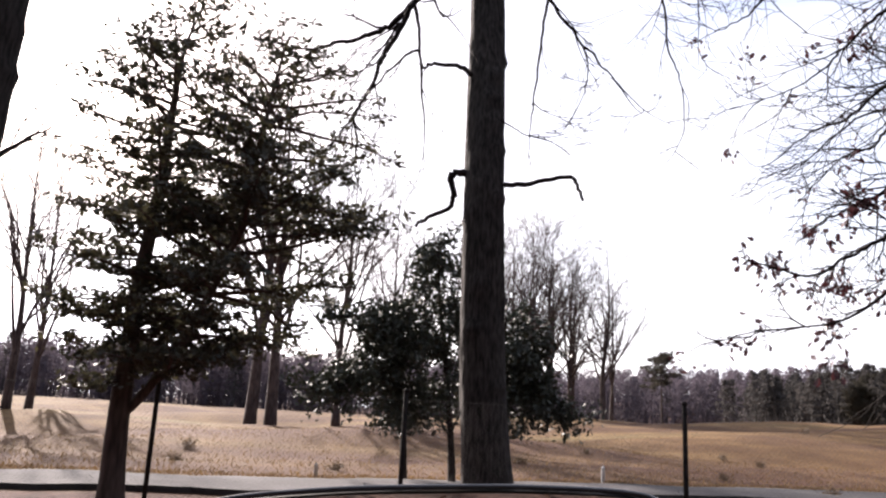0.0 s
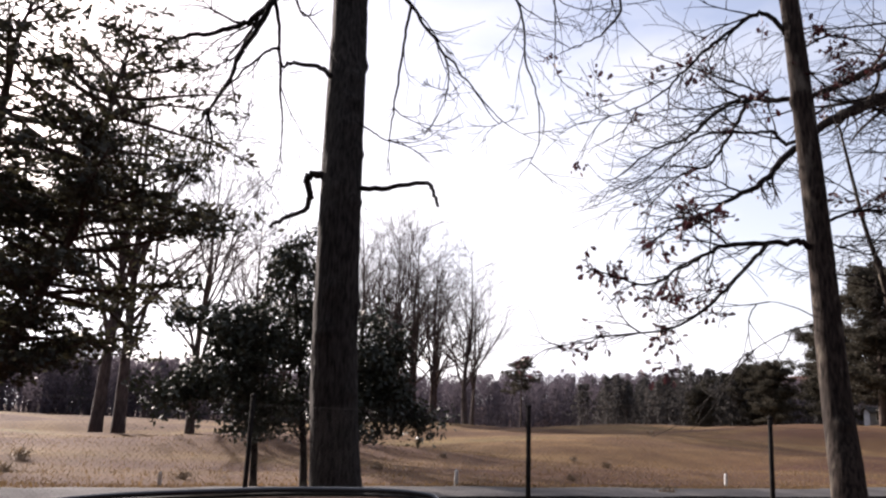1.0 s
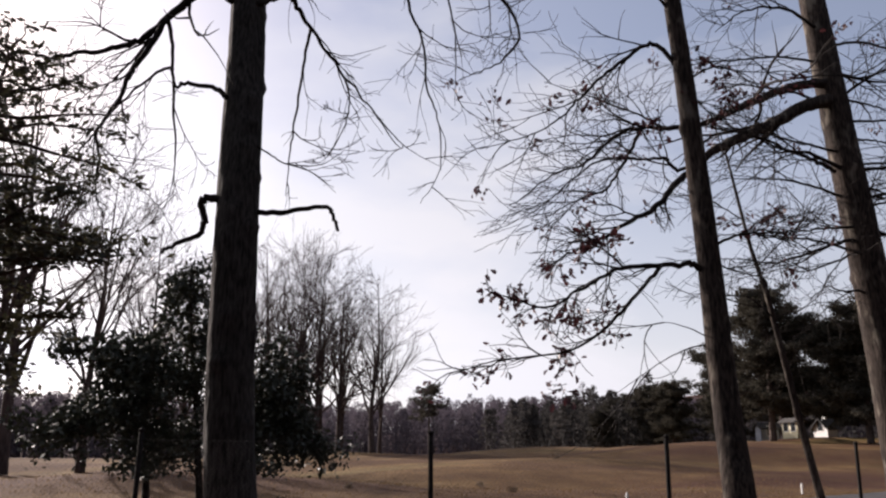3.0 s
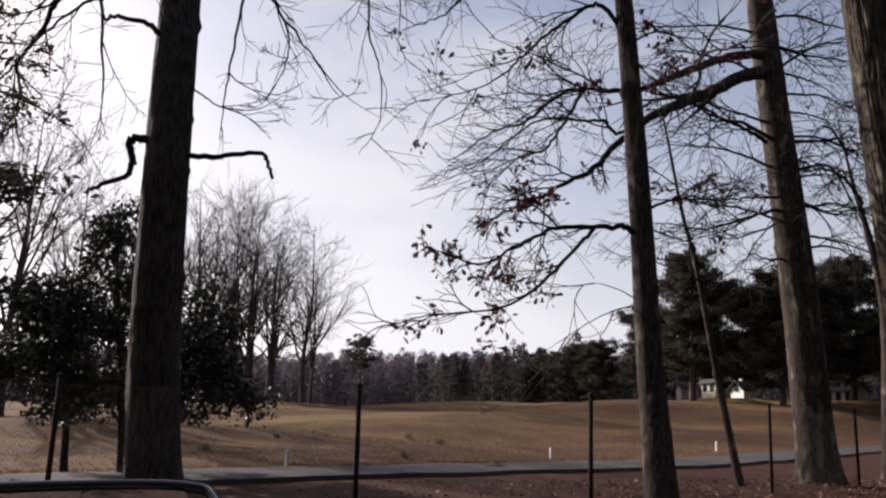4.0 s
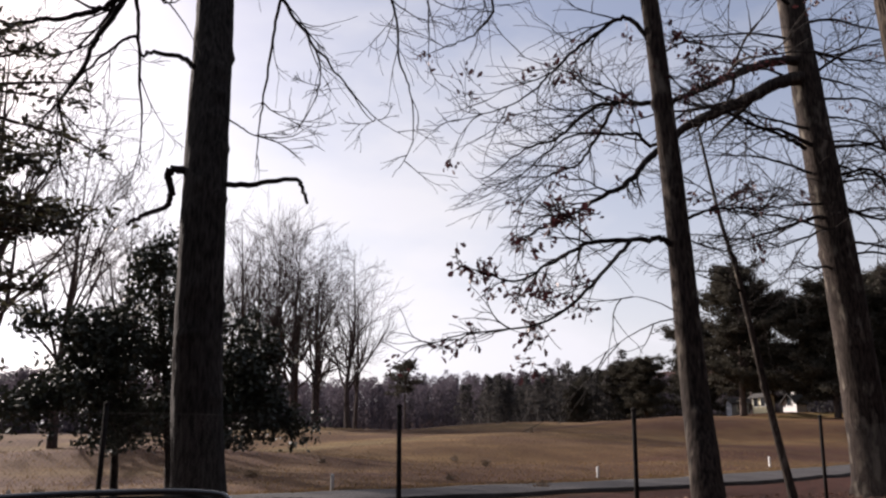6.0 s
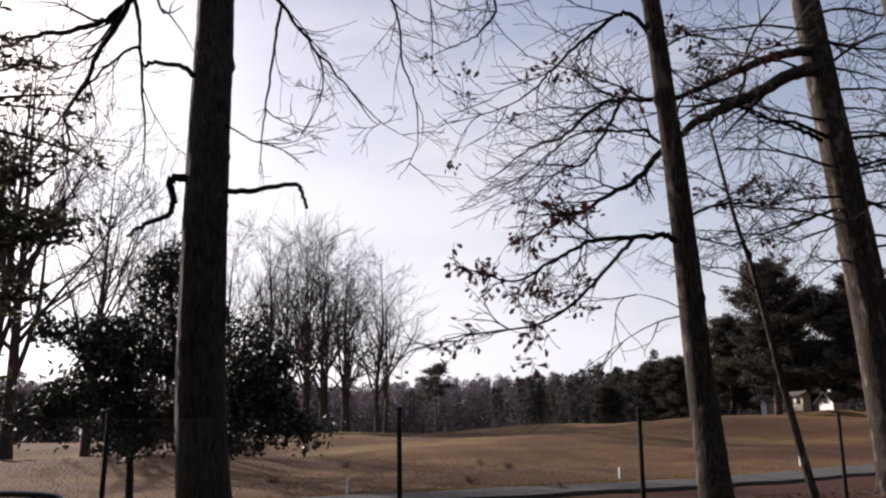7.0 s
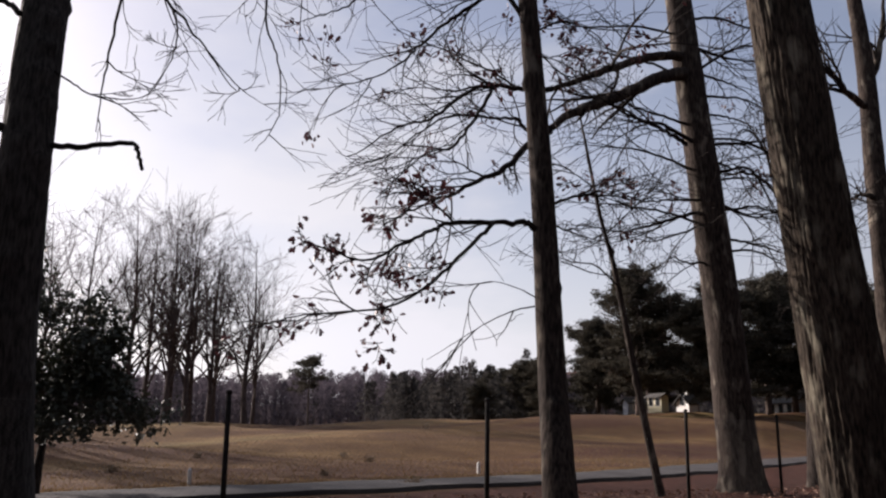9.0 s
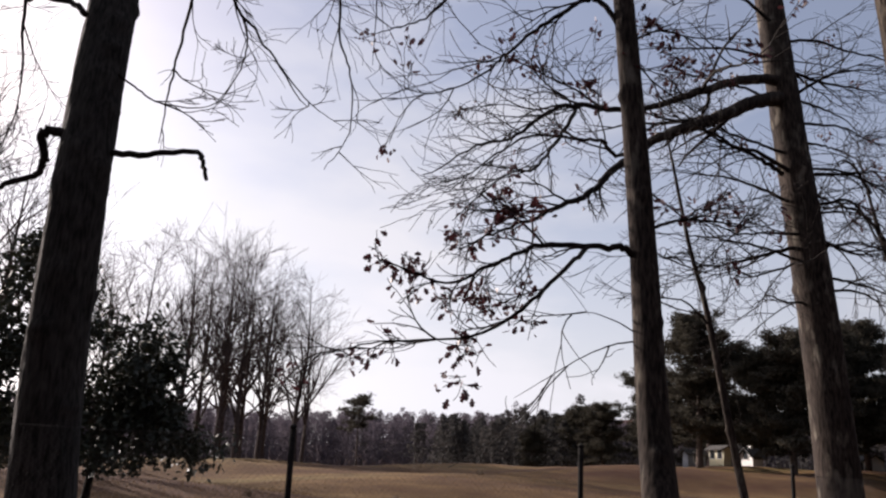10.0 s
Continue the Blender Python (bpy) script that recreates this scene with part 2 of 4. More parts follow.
def part(name, geo, mat, parent, label="", smooth=True, kind=""):
    """One mesh object under a thing; the mesh is given in world places."""
    root = parent
    at = Vector((0, 0, 0))
    while root is not None:
        at += root.location
        root = root.parent
    ob = new(name, geo.mesh(name, mat, at, smooth))
    ob.parent = parent
    return tagged(ob, label, kind=kind)


def spline(pts, steps=5):
    """A smooth line through control places."""
    p = [Vector(q) for q in pts]
    p = [p[0] * 2 - p[1], *p, p[-1] * 2 - p[-2]]
    out = []
    for i in range(1, len(p) - 2):
        for k in range(steps):
            t = k / steps
            a, b, c, d = p[i - 1:i + 3]
            out.append(0.5 * (2 * b + (c - a) * t + (2 * a - 5 * b + 4 * c - d) * t * t + (3 * b - a - 3 * c + d) * t ** 3))
    out.append(p[-2])
    return out


def wander(rng, s):
    return Vector((rng.gauss(0, s), rng.gauss(0, s), rng.gauss(0, s)))


def grow(geo, start, way, length, radius, depth, rng, lift=0.0, kids=4, sides=4, spread=0.8, tips=None, thin=0.006, wob=0.16):
    """A bending branch with side branches of its own."""
    n = 5 if depth > 0 else 4
    pts, p, d = [start.copy()], start.copy(), way.normalized()
    for i in range(n):
        d = (d + wander(rng, wob) + Vector((0, 0, lift * 0.2))).normalized()
        p = p + d * (length / n)
        pts.append(p.copy())
    geo.tube(pts, [max(thin, radius * (1 - 0.75 * i / n)) for i in range(n + 1)], sides, False)
    if tips is not None:
        tips.append((pts[-1], d))
    if depth <= 0:
        return
    for j in range(kids):
        f = rng.uniform(0.22, 1.0)
        i = min(int(f * n), n - 1)
        at = pts[i].lerp(pts[i + 1], f * n - i)
        out = (pts[i + 1] - pts[i]).normalized()
        turn = (out + wander(rng, spread)).normalized()
        grow(geo, at, turn, length * rng.uniform(0.35, 0.62), max(thin, radius * (1 - 0.7 * f) * 0.6), depth - 1, rng, lift,
             max(2, kids - 1), 3, spread, tips, thin, wob)


def spray(geo, at, way, length, radius, depth, rng, tips, thin):
    """A twig that arches gently and forks to alternate sides."""
    n = 6 if depth else 5
    arc = wander(rng, 0.1) + Vector((0, 0, rng.uniform(-0.05, 0.05)))
    pts, d = [at.copy()], way.normalized()
    for i in range(n):
        d = (d + arc + wander(rng, 0.14)).normalized()
        pts.append(pts[-1] + d * (length / n))
    geo.tube(pts, [max(thin, radius * (1 - 0.8 * i / n)) for i in range(n + 1)], 3, False)
    tips.append((pts[-1], d))
    if not depth:
        return
    hand = rng.choice((-1, 1))
    across = d.cross(wander(rng, 1.0)).normalized()
    for j in range(rng.randint(3, 4) if depth > 1 else rng.randint(1, 3)):
        f = 0.2 + 0.75 * (j + rng.random()) / 4
        i = min(int(f * n), n - 1)
        out = (pts[i + 1] - pts[i]).normalized()
        hand = -hand
        turn = out + across * (hand * rng.uniform(0.3, 0.8)) + wander(rng, 0.18)
        turn.z *= 0.7
        spray(geo, pts[i].lerp(pts[i + 1], f * n - i), turn, length * rng.uniform(0.45, 0.9) * (1.15 - 0.5 * f), max(thin, radius * (0.75 - 0.4 * f)), depth - 1, rng, tips, thin)


def cards(centres, long, wide, seed, flat=0.0, droop=0.0):
    """Small leaf faces round the given places, turned at random."""
    r = np.random.RandomState(seed)
    n = len(centres)
    a = r.normal(size=(n, 3))
    a[:, 2] = a[:, 2] * (1 - flat) - droop
    a /= np.linalg.norm(a, axis=1, keepdims=True) + 1e-9
    b = np.cross(a, r.normal(size=(n, 3)))
    b /= np.linalg.norm(b, axis=1, keepdims=True) + 1e-9
    s = r.uniform(0.6, 1.4, size=(n, 1))
    a, b = a * long * s * 0.5, b * wide * s * 0.5
    c = np.asarray(centres)
    return np.stack([c - a, c + b, c + a, c - b], axis=1)


def bend(t, a, b):
    t = np.clip((t - a) / (b - a), 0, 1)
    return t * t * (3 - 2 * t)


# ---- ground ----
PATH_LINE = [(-60, 10.5), (-30, 12.0), (-14, 13.4), (-7, 14.4), (-3.7, 15.1), (-0.9, 16.1), (2.6, 17.8), (9.2, 19.8), (15, 21.5), (21, 24.3),
             (30, 29.5), (45, 38), (62, 46), (90, 54)]
PX, PY = np.array([p[0] for p in PATH_LINE], float), np.array([p[1] for p in PATH_LINE], float)


def beyond(x, y):
    """How far a place lies past the middle of the path."""
    return (y - np.interp(x, PX, PY)) * 0.9


def height(x, y):
    x, y = np.asarray(x, float), np.asarray(y, float)
    s = beyond(x, y)
    crest = 0.9 + 0.041 * np.clip(x, 0, 75) - 0.42 * np.exp(-((x - 27) / 13) ** 2) + 0.15 * np.sin(x * 0.06)
    full = 50 - 0.45 * np.clip(x, 0, 65) + 2.2 * np.clip(-x, 0, 14)
    z = crest * bend(s, 3, full)
    swell = 0.3 * np.sin(x * 0.11 + y * 0.23) + 0.2 * np.sin(x * 0.22 - y * 0.33 + 1.0) + 0.1 * np.sin(y * 0.55 + x * 0.1)
    z = z + swell * bend(s, 4, 16) * (1 - 0.5 * bend(s, 50, 90))
    z = z - 1.5 * bend(s, full + 4, full + 40) * bend(x, 18, 35)
    hill = 2.0 + 0.055 * np.clip(x, 0, 75) + 0.15 * np.clip(x - 75, 0, 180)
    z = z + hill * bend(y + 0.2 * np.clip(x, 0, 300), 175, 300)
    return z + 0.02 * np.sin(x * 1.7) * np.sin(y * 1.3)


def build_ground():
    xs = np.concatenate([np.linspace(-3000, -200, 15), np.linspace(-180, -44, 18), np.linspace(-40, 60, 201), np.linspace(64, 200, 35), np.linspace(220, 3000, 15)])
    ys = np.concatenate([np.linspace(-800, -60, 8), np.linspace(-50, -6, 12), np.linspace(-5, 60, 166), np.linspace(62, 200, 70), np.linspace(210, 500, 30), np.linspace(600, 4500, 10)])
    gx, gy = np.meshgrid(xs, ys)
    gz = height(gx, gy)
    nx, ny = len(xs), len(ys)
    idx = np.arange(nx * ny).reshape(ny, nx)
    faces = np.stack([idx[:-1, :-1], idx[:-1, 1:], idx[1:, 1:], idx[1:, :-1]], axis=-1).reshape(-1, 4)
    me = bpy.data.meshes.new("ground")
    me.from_pydata(np.stack([gx, gy, gz], axis=-1).reshape(-1, 3).tolist(), [], faces.tolist())
    me.polygons.foreach_set("use_smooth", np.ones(len(me.polygons), dtype=bool))
    s = beyond(gx, gy)
    # the 0.5 term browns the near slope, standing in for its shading
    litter_and_shade = np.maximum(np.maximum(1 - bend(s, -2.2, -0.8), 0.5 * (1 - bend(s, 3, 24))), bend(gy + 0.25 * np.clip(gx, 0, 300), 135, 150))
    me.attributes.new("litter_and_shade", "FLOAT", "POINT").data.foreach_set("value", litter_and_shade.reshape(-1).astype(np.float32))
    me.materials.append(TURF)
    tagged(new("ground", me), "tan dormant turf rolling up from brown leaf-strewn soil", "ground", kind="structure")


def build_path():
    g = Geo()
    line = spline([(x, y, 0) for x, y in PATH_LINE], 14)
    rows = []
    for i, p in enumerate(line):
        way = (line[min(i + 1, len(line) - 1)] - line[max(i - 1, 0)]).normalized()
        out = Vector((-way.y, way.x, 0))
        wob = 0.05 * math.sin(i * 0.9) + 0.04 * math.sin(i * 2.3)
        row = []
        for side, top in ((-1.52 - wob, -0.1), (-1.5 - wob, 0.1), (-0.5, 0.11), (0.5, 0.1), (1.5 + wob, 0.06), (1.55 + wob, -0.1)):
            q = p + out * side
            row.append((q.x, q.y, float(height(q.x, q.y)) + top))
        rows.append(row)
    for r in rows:
        g.v.extend(r)
    for i in range(len(rows) - 1):
        for k in range(5):
            g.f.append((i * 6 + k, (i + 1) * 6 + k, (i + 1) * 6 + k + 1, i * 6 + k + 1))
    tagged(new("road", g.mesh("road", ASPHALT, smooth=False)), "narrow grey asphalt cart path with worn edges", "path", kind="structure")


def on_ground(x, y, dz=0.0):
    return Vector((x, y, float(height(x, y)) + dz))


build_ground()
build_path()


# ---- trees close by ----
def trunk_mesh(axis, radii, sides, ridge, seed, flare=0.0, twist=0.0, burrs=0, fine=4.6):
    """A tapered trunk with furrowed bark cut into its face and a flared foot."""
    g = Geo()
    line = spline(axis, 24 if sides < 60 else 60)
    n = len(line)
    rr = np.interp(np.linspace(0, len(radii) - 1, n), range(len(radii)), radii)
    r2 = random.Random(seed)
    lumps = [(r2.uniform(0, 2 * math.pi), r2.uniform(0.5, line[-1].z), r2.uniform(0.03, 0.07)) for _ in range(burrs)]
    for i, p in enumerate(line):
        for k in range(sides):
            a = 2 * math.pi * k / sides + twist * p.z
            q = Vector((math.cos(a) * fine, math.sin(a) * fine, p.z * 0.8 + seed))
            cut = 0.65 * abs(noise.noise(q * 1.5)) + 0.35 * abs(noise.noise(q * 3.1 + Vector((7, 3, 1))))
            cut = min(1.0, cut * 3.2) - 0.6
            h = p.z - line[0].z
            foot = flare * math.exp(-h / 0.35) * (1 + 0.45 * math.cos(4 * a + seed) + 0.2 * math.cos(7 * a))
            r = rr[i] * (1 + 0.05 * noise.noise(q * 0.5)) + ridge * cut + foot
            for la, lz, lh in lumps:
                da = math.cos(a - la)
                if da > 0.8:
                    r += lh * math.exp(-((p.z - lz) / 0.08) ** 2) * (da - 0.8) * 5
            g.v.append(p + Vector((math.cos(a) * r, math.sin(a) * r, 0)))
    for i in range(n - 1):
        for k in range(sides):
            k2 = (k + 1) % sides
            g.f.append((i * sides + k, i * sides + k2, (i + 1) * sides + k2, (i + 1) * sides + k))
    g.f.append(tuple((n - 1) * sides + k for k in range(sides)))
    return g


LEAF_FORM = ((0, 0), (0.18, 0.2), (0.3, 0.12), (0.48, 0.38), (0.6, 0.2), (0.8, 0.28), (1.0, 0.0),
             (0.8, -0.26), (0.6, -0.18), (0.48, -0.36), (0.3, -0.12), (0.18, -0.18))


def oak_leaf(g, at, way, size, rng):
    """One lobed leaf, folded along its midrib and curled."""
    way = (way + wander(rng, 0.8) + Vector((0, 0, -0.35))).normalized()
    side = way.cross(wander(rng, 1.0)).normalized()
    up = way.cross(side)
    base = len(g.v)
    curl = rng.uniform(-0.5, 0.5)
    for u, w in LEAF_FORM:
        g.v.append(at + way * (u * size) + side * (w * size) + up * (abs(w) * size * 0.5 + curl * size * u * u))
    g.f.append(tuple(range(base, base + 6 + 1)))
    g.f.append((base,) + tuple(range(base + 6, base + 12)))


class Oak:
    """A tree with a shaped trunk, named limbs, fine twigs and some leaves left on."""

    def __init__(self, name, label, at, axis, radii, mat, sides=28, ridge=0.012, flare=0.1, seed=1, burrs=0, dense=1.2, fine=4.6):
        self.dense = dense
        self.ob = thing(name, at, label, "tree")
        self.mat, self.rng = mat, random.Random(seed)
        self.twigs, self.leaves = Geo(), Geo()
        part("trunk", trunk_mesh(axis, radii, sides, ridge, seed, flare, 0.0, burrs, fine), mat, self.ob)

    def limb(self, depth, r, pts, twigs=6, reach=0.9, leaves=0, kids=3, lift=0.0, down=0.0, deep=2):
        g, n, rng = Geo(), len(pts), self.rng
        ctrl = [Vector((x, depth[0] + (depth[1] - depth[0]) * i / (n - 1), z)) for i, (x, z) in enumerate(pts)]
        line = spline(ctrl, 6)
        line = [line[0]] + [p + wander(rng, min(0.016, r[0] * 0.24)) for p in line[1:]]
        m = len(line)
        rad = [r[0] + (r[1] * 0.8 - r[0]) * (i / (m - 1)) ** 1.05 for i in range(m)]
        g.tube(line, rad, 8 if r[0] > 0.05 else 6, True, 0.08, rng)
        part("limb", g, self.mat if r[0] > 0.1 else BARK_TWIG, self.ob)
        tips = []
        for j in range(int(twigs * 0.18)):
            i = rng.randint(int(m * 0.2), int(m * 0.75))
            out = (line[i + 1] - line[i]).normalized()
            way = (out + wander(rng, 0.4) + Vector((0, 0, -0.5 * down))).normalized()
            spray(self.twigs, line[i], way, reach * rng.uniform(1.5, 2.4), max(0.017, rad[i] * 0.62), 2, rng, tips, 0.006)
        for j in range(int(twigs * self.dense * 0.5)):
            i = rng.randint(int(m * 0.25), m - 2)
            out = (line[i + 1] - line[i]).normalized()
            way = (out * 1.0 + wander(rng, 0.38) + Vector((0, 0, -0.6 * down))).normalized()
            spray(self.twigs, line[i], way, reach * rng.uniform(0.7, 1.9), max(0.014, rad[i] * 0.55), deep if rng.random() < 0.5 else 1, rng, tips, 0.0055)
        for j in range(int(leaves * 0.24)):
            at, way = rng.choice(tips) if tips and rng.random() < 0.72 else (line[rng.randint(m // 3, m - 1)], Vector((0, 0, -1)))
            for k in range(rng.randint(9, 18)):
                oak_leaf(self.leaves, at + wander(rng, 0.09) - way * rng.uniform(0, 0.22), way, rng.uniform(0.075, 0.14), rng)

    def clump(self, x, y, z, count, size=0.16):
        """A bunch of dry leaves on a short forked twig."""
        rng = self.rng
        at, tips = Vector((x, y, z)), []
        for k in range(3):
            way = Vector((rng.uniform(-1, 0.6), rng.uniform(-0.6, 0.6), rng.uniform(-0.5, 0.5)))
            spray(self.twigs, at - way * 0.12, way, size * rng.uniform(1.6, 2.6), 0.008, 1, rng, tips, 0.005)
        for k in range(count):
            p, way = rng.choice(tips)
            oak_leaf(self.leaves, at.lerp(p, rng.uniform(0.2, 1.0)) + wander(rng, size * 0.3), way, rng.uniform(0.08, 0.145), rng)

    def finish(self):
        if self.twigs.f:
            part("crown", self.twigs, BARK_TWIG, self.ob, "fine bare twigs", kind="stuff")
        if self.leaves.f:
            part("foliage", self.leaves, DEAD_LEAF, self.ob, "dry red-brown leaves still hanging on", False, "stuff")


def tall_dark_tree():
    t = Oak("tree", "tall dark-barked tree with drooping limbs and broken stubs", (1.05, 13.1, -0.1),
            [(1.12, 12.95, -0.15), (1.0, 13.0, 1.0), (0.89, 13.05, 2.6), (0.81, 13.2, 5.6), (0.78, 13.7, 8.6), (0.7, 14.3, 12.5), (0.55, 14.6, 15)],
            (0.43, 0.385, 0.36, 0.345, 0.325, 0.27, 0.2), BARK_DARK, 56, 0.024, 0.14, 3, 34, 0.62)
    t.limb((13.1, 15), (0.085, 0.03), [(0.45, 9.2), (0.07, 9.59), (-0.62, 9.01), (-1.05, 8.68), (-1.69, 8.52), (-2.39, 8.47), (-3.0, 8.31)], 16, 1.1, 0, 3, 0, 0.3)
    t.limb((13.6, 15), (0.055, 0.014), [(-0.61, 8.93), (-0.99, 8.22), (-1.19, 7.9), (-1.37, 7.42), (-1.67, 6.96), (-1.59, 6.53), (-1.62, 5.95), (-1.46, 5.6)], 14, 0.9, 0, 3, 0, 0.35)
    t.limb((14.4, 15), (0.022, 0.008), [(-1.67, 6.96), (-1.9, 6.71), (-2.17, 6.33), (-2.4, 5.63)], 6, 0.6)
    t.limb((13.6, 14.2), (0.04, 0.012), [(-0.61, 8.93), (-0.5, 8.49), (-0.41, 7.57), (-0.3, 6.67), (-0.28, 6.19)], 10, 0.6, 0, 2, 0, 0.3)
    t.limb((13.1, 13.8), (0.05, 0.035), [(0.5, 7.34), (0.26, 7.6), (-0.18, 7.72), (-0.4, 7.72)], 3, 0.4)
    t.limb((13.8, 14.4), (0.033, 0.016), [(-0.45, 8.07), (-0.61, 8.12), (-0.97, 7.84), (-1.33, 7.45), (-1.7, 6.94)], 7, 0.7, 0, 3, 0, 0.3)
    t.limb((13.1, 13.6), (0.075, 0.03), [(0.55, 5.54), (0.24, 5.52), (0.33, 5.24), (0.22, 4.97), (-0.18, 4.79), (-0.35, 4.69)], 0)
    t.limb((13.1, 12.4), (0.048, 0.032), [(0.98, 5.32), (1.59, 5.36), (2.22, 5.45), (2.3, 5.24), (2.39, 4.97)], 0)
    t.limb((13.1, 14), (0.018, 0.007), [(1.05, 6.53), (1.33, 6.46), (1.65, 6.42), (2.22, 6.56), (2.66, 6.96)], 7, 0.5)
    t.limb((13.1, 15.5), (0.06, 0.012), [(0.9, 9.2), (1.44, 9.67), (1.69, 9.67), (2.08, 9.4), (2.72, 8.82), (3.39, 8.33), (4.09, 7.74)], 14, 0.9, 2, 3, 0, 0.2)
    t.limb((14.3, 14.6), (0.034, 0.009), [(1.96, 9.57), (1.88, 8.92), (1.78, 7.74), (1.72, 6.95), (1.71, 6.18)], 10, 0.6, 0, 2, 0, 0.3)
    t.limb((14.8, 15), (0.022, 0.007), [(2.73, 8.87), (2.87, 8.42), (2.79, 7.82), (2.48, 7.2)], 7, 0.6)
    t.limb((15.2, 15.8), (0.016, 0.006), [(3.41, 8.38), (3.94, 7.95), (4.36, 7.75), (5.04, 7.56)], 7, 0.6)
    t.limb((13.1, 14.5), (0.09, 0.05), [(0.85, 9.6), (2.05, 11.37), (3.69, 11.76), (4.5, 11.9)], 10, 1.2, 2, 3)
    t.limb((14.5, 15.5), (0.036, 0.008), [(3.69, 11.76), (4.05, 10.5), (4.38, 9.9), (4.51, 8.94), (4.8, 8.4), (4.91, 7.32), (4.53, 6.58)], 16, 0.8, 3, 3, 0, 0.2)
    t.limb((14.5, 15.5), (0.026, 0.007), [(4.5, 11.91), (5.03, 10.54), (5.19, 9.79), (5.28, 8.87)], 10, 0.8, 3, 3, 0, 0.2)
    t.limb((14.2, 14.8), (0.05, 0.01), [(4.2, 11.85), (5.6, 11.3), (6.4, 10.3), (6.0, 9.6), (5.4, 9.3)], 14, 0.9, 6, 3, 0, 0.2)
    t.limb((13.1, 14.0), (0.045, 0.012), [(0.4, 10.2), (-0.5, 10.8), (-1.6, 10.4), (-2.4, 9.6)], 14, 1.0, 0, 3, 0, 0.4)
    t.finish()


def slender_oak():
    t = Oak("tree", "slender grey oak keeping some red-brown leaves", (8.15, 10.4, 0.0),
            [(8.13, 10.4, -0.3), (8.28, 10.75, 1.0), (8.42, 11.1, 2.3), (8.47, 11.38, 5.3), (8.27, 11.4, 8.3), (8.17, 11.4, 9.4), (8.0, 11.4, 12.0), (7.8, 11.4, 15)],
            (0.255, 0.235, 0.215, 0.19, 0.16, 0.15, 0.11, 0.03), BARK_OAK, 30, 0.01, 0.06, 8, 10)
    t.limb((11.4, 12.4), (0.045, 0.008), [(8.2, 8.2), (7.87, 8.69), (7.54, 8.6), (7.03, 8.18), (6.59, 7.73), (6.26, 7.35), (5.78, 7.01), (4.78, 6.64)], 18, 0.8, 14)
    t.limb((11.4, 10.8), (0.055, 0.012), [(8.5, 4.4), (8.16, 4.56), (7.72, 4.53), (6.71, 4.39), (6.36, 4.2), (5.82, 3.91), (5.31, 3.63), (4.47, 3.76)], 14, 0.5, 14)
    t.limb((11.2, 10.6), (0.036, 0.008), [(7.48, 4.5), (7.1, 4.13), (6.62, 3.66), (6.07, 3.21), (5.46, 2.94), (4.45, 2.79), (3.75, 2.55)], 16, 0.5, 16)
    t.limb((11.3, 11.0), (0.02, 0.006), [(6.9, 4.42), (6.4, 4.7), (5.9, 4.75), (5.5, 4.55)], 10, 0.4, 10)
    t.limb((11.4, 11.8), (0.03, 0.008), [(8.6, 4.95), (9.19, 5.22), (9.89, 5.36), (10.61, 5.4), (11.37, 5.59)], 14, 0.7, 6)
    t.limb((11.4, 11), (0.014, 0.004), [(8.5, 3.3), (8.02, 3.2), (7.5, 3.0), (6.8, 2.6), (6.3, 2.3)], 5, 0.8, deep=1)
    t.limb((11.4, 11), (0.012, 0.004), [(8.5, 3.35), (7.96, 3.5), (7.42, 3.55), (6.9, 3.4)], 4, 0.8, deep=1)
    t.limb((11.4, 12), (0.018, 0.006), [(8.6, 4.66), (9.42, 4.61), (10.4, 4.6)], 6, 0.6)
    t.limb((11.4, 11.2), (0.02, 0.006), [(8.35, 8.0), (8.9, 8.3), (9.5, 8.2), (9.9, 7.8)], 9, 0.6, 10)
    t.limb((11.4, 11.9), (0.02, 0.006), [(8.3, 7.7), (8.9, 7.6), (9.3, 7.2)], 8, 0.6, 8)
    t.limb((11.4, 11.6), (0.03, 0.008), [(8.2, 9.2), (7.3, 10.2), (6.4, 10.0), (5.6, 9.5)], 14, 0.9, 6)
    for x, z, n in ((6.34, 4.67, 26), (6.71, 4.8, 20), (5.54, 4.26, 24), (6.12, 4.78, 22), (4.44, 3.8, 18), (4.77, 3.92, 22), (4.99, 3.72, 16), (5.92, 3.45, 22), (6.28, 3.53, 18),
                    (6.42, 3.28, 14), (5.5, 2.87, 16), (5.74, 2.82, 18), (5.52, 2.46, 18), (4.69, 2.88, 10), (5.26, 3.4, 14)):
        t.clump(x, 10.95, z, n)
    for x, z, n in ((10.05, 5.75, 24), (10.39, 5.7, 20), (9.21, 5.5, 12), (9.65, 5.5, 14), (11.41, 5.59, 10)):
        t.clump(x, 11.6, z, n)
    for x, z, n in ((8.62, 8.22, 20), (8.95, 7.97, 24), (9.22, 7.7, 26), (9.55, 7.62, 20), (8.5, 7.6, 14), (7.65, 6.95, 16), (7.72, 7.19, 12), (8.84, 8.43, 18), (6.25, 7.33, 12)):
        t.clump(x, 11.35, z, n)
    t.finish()


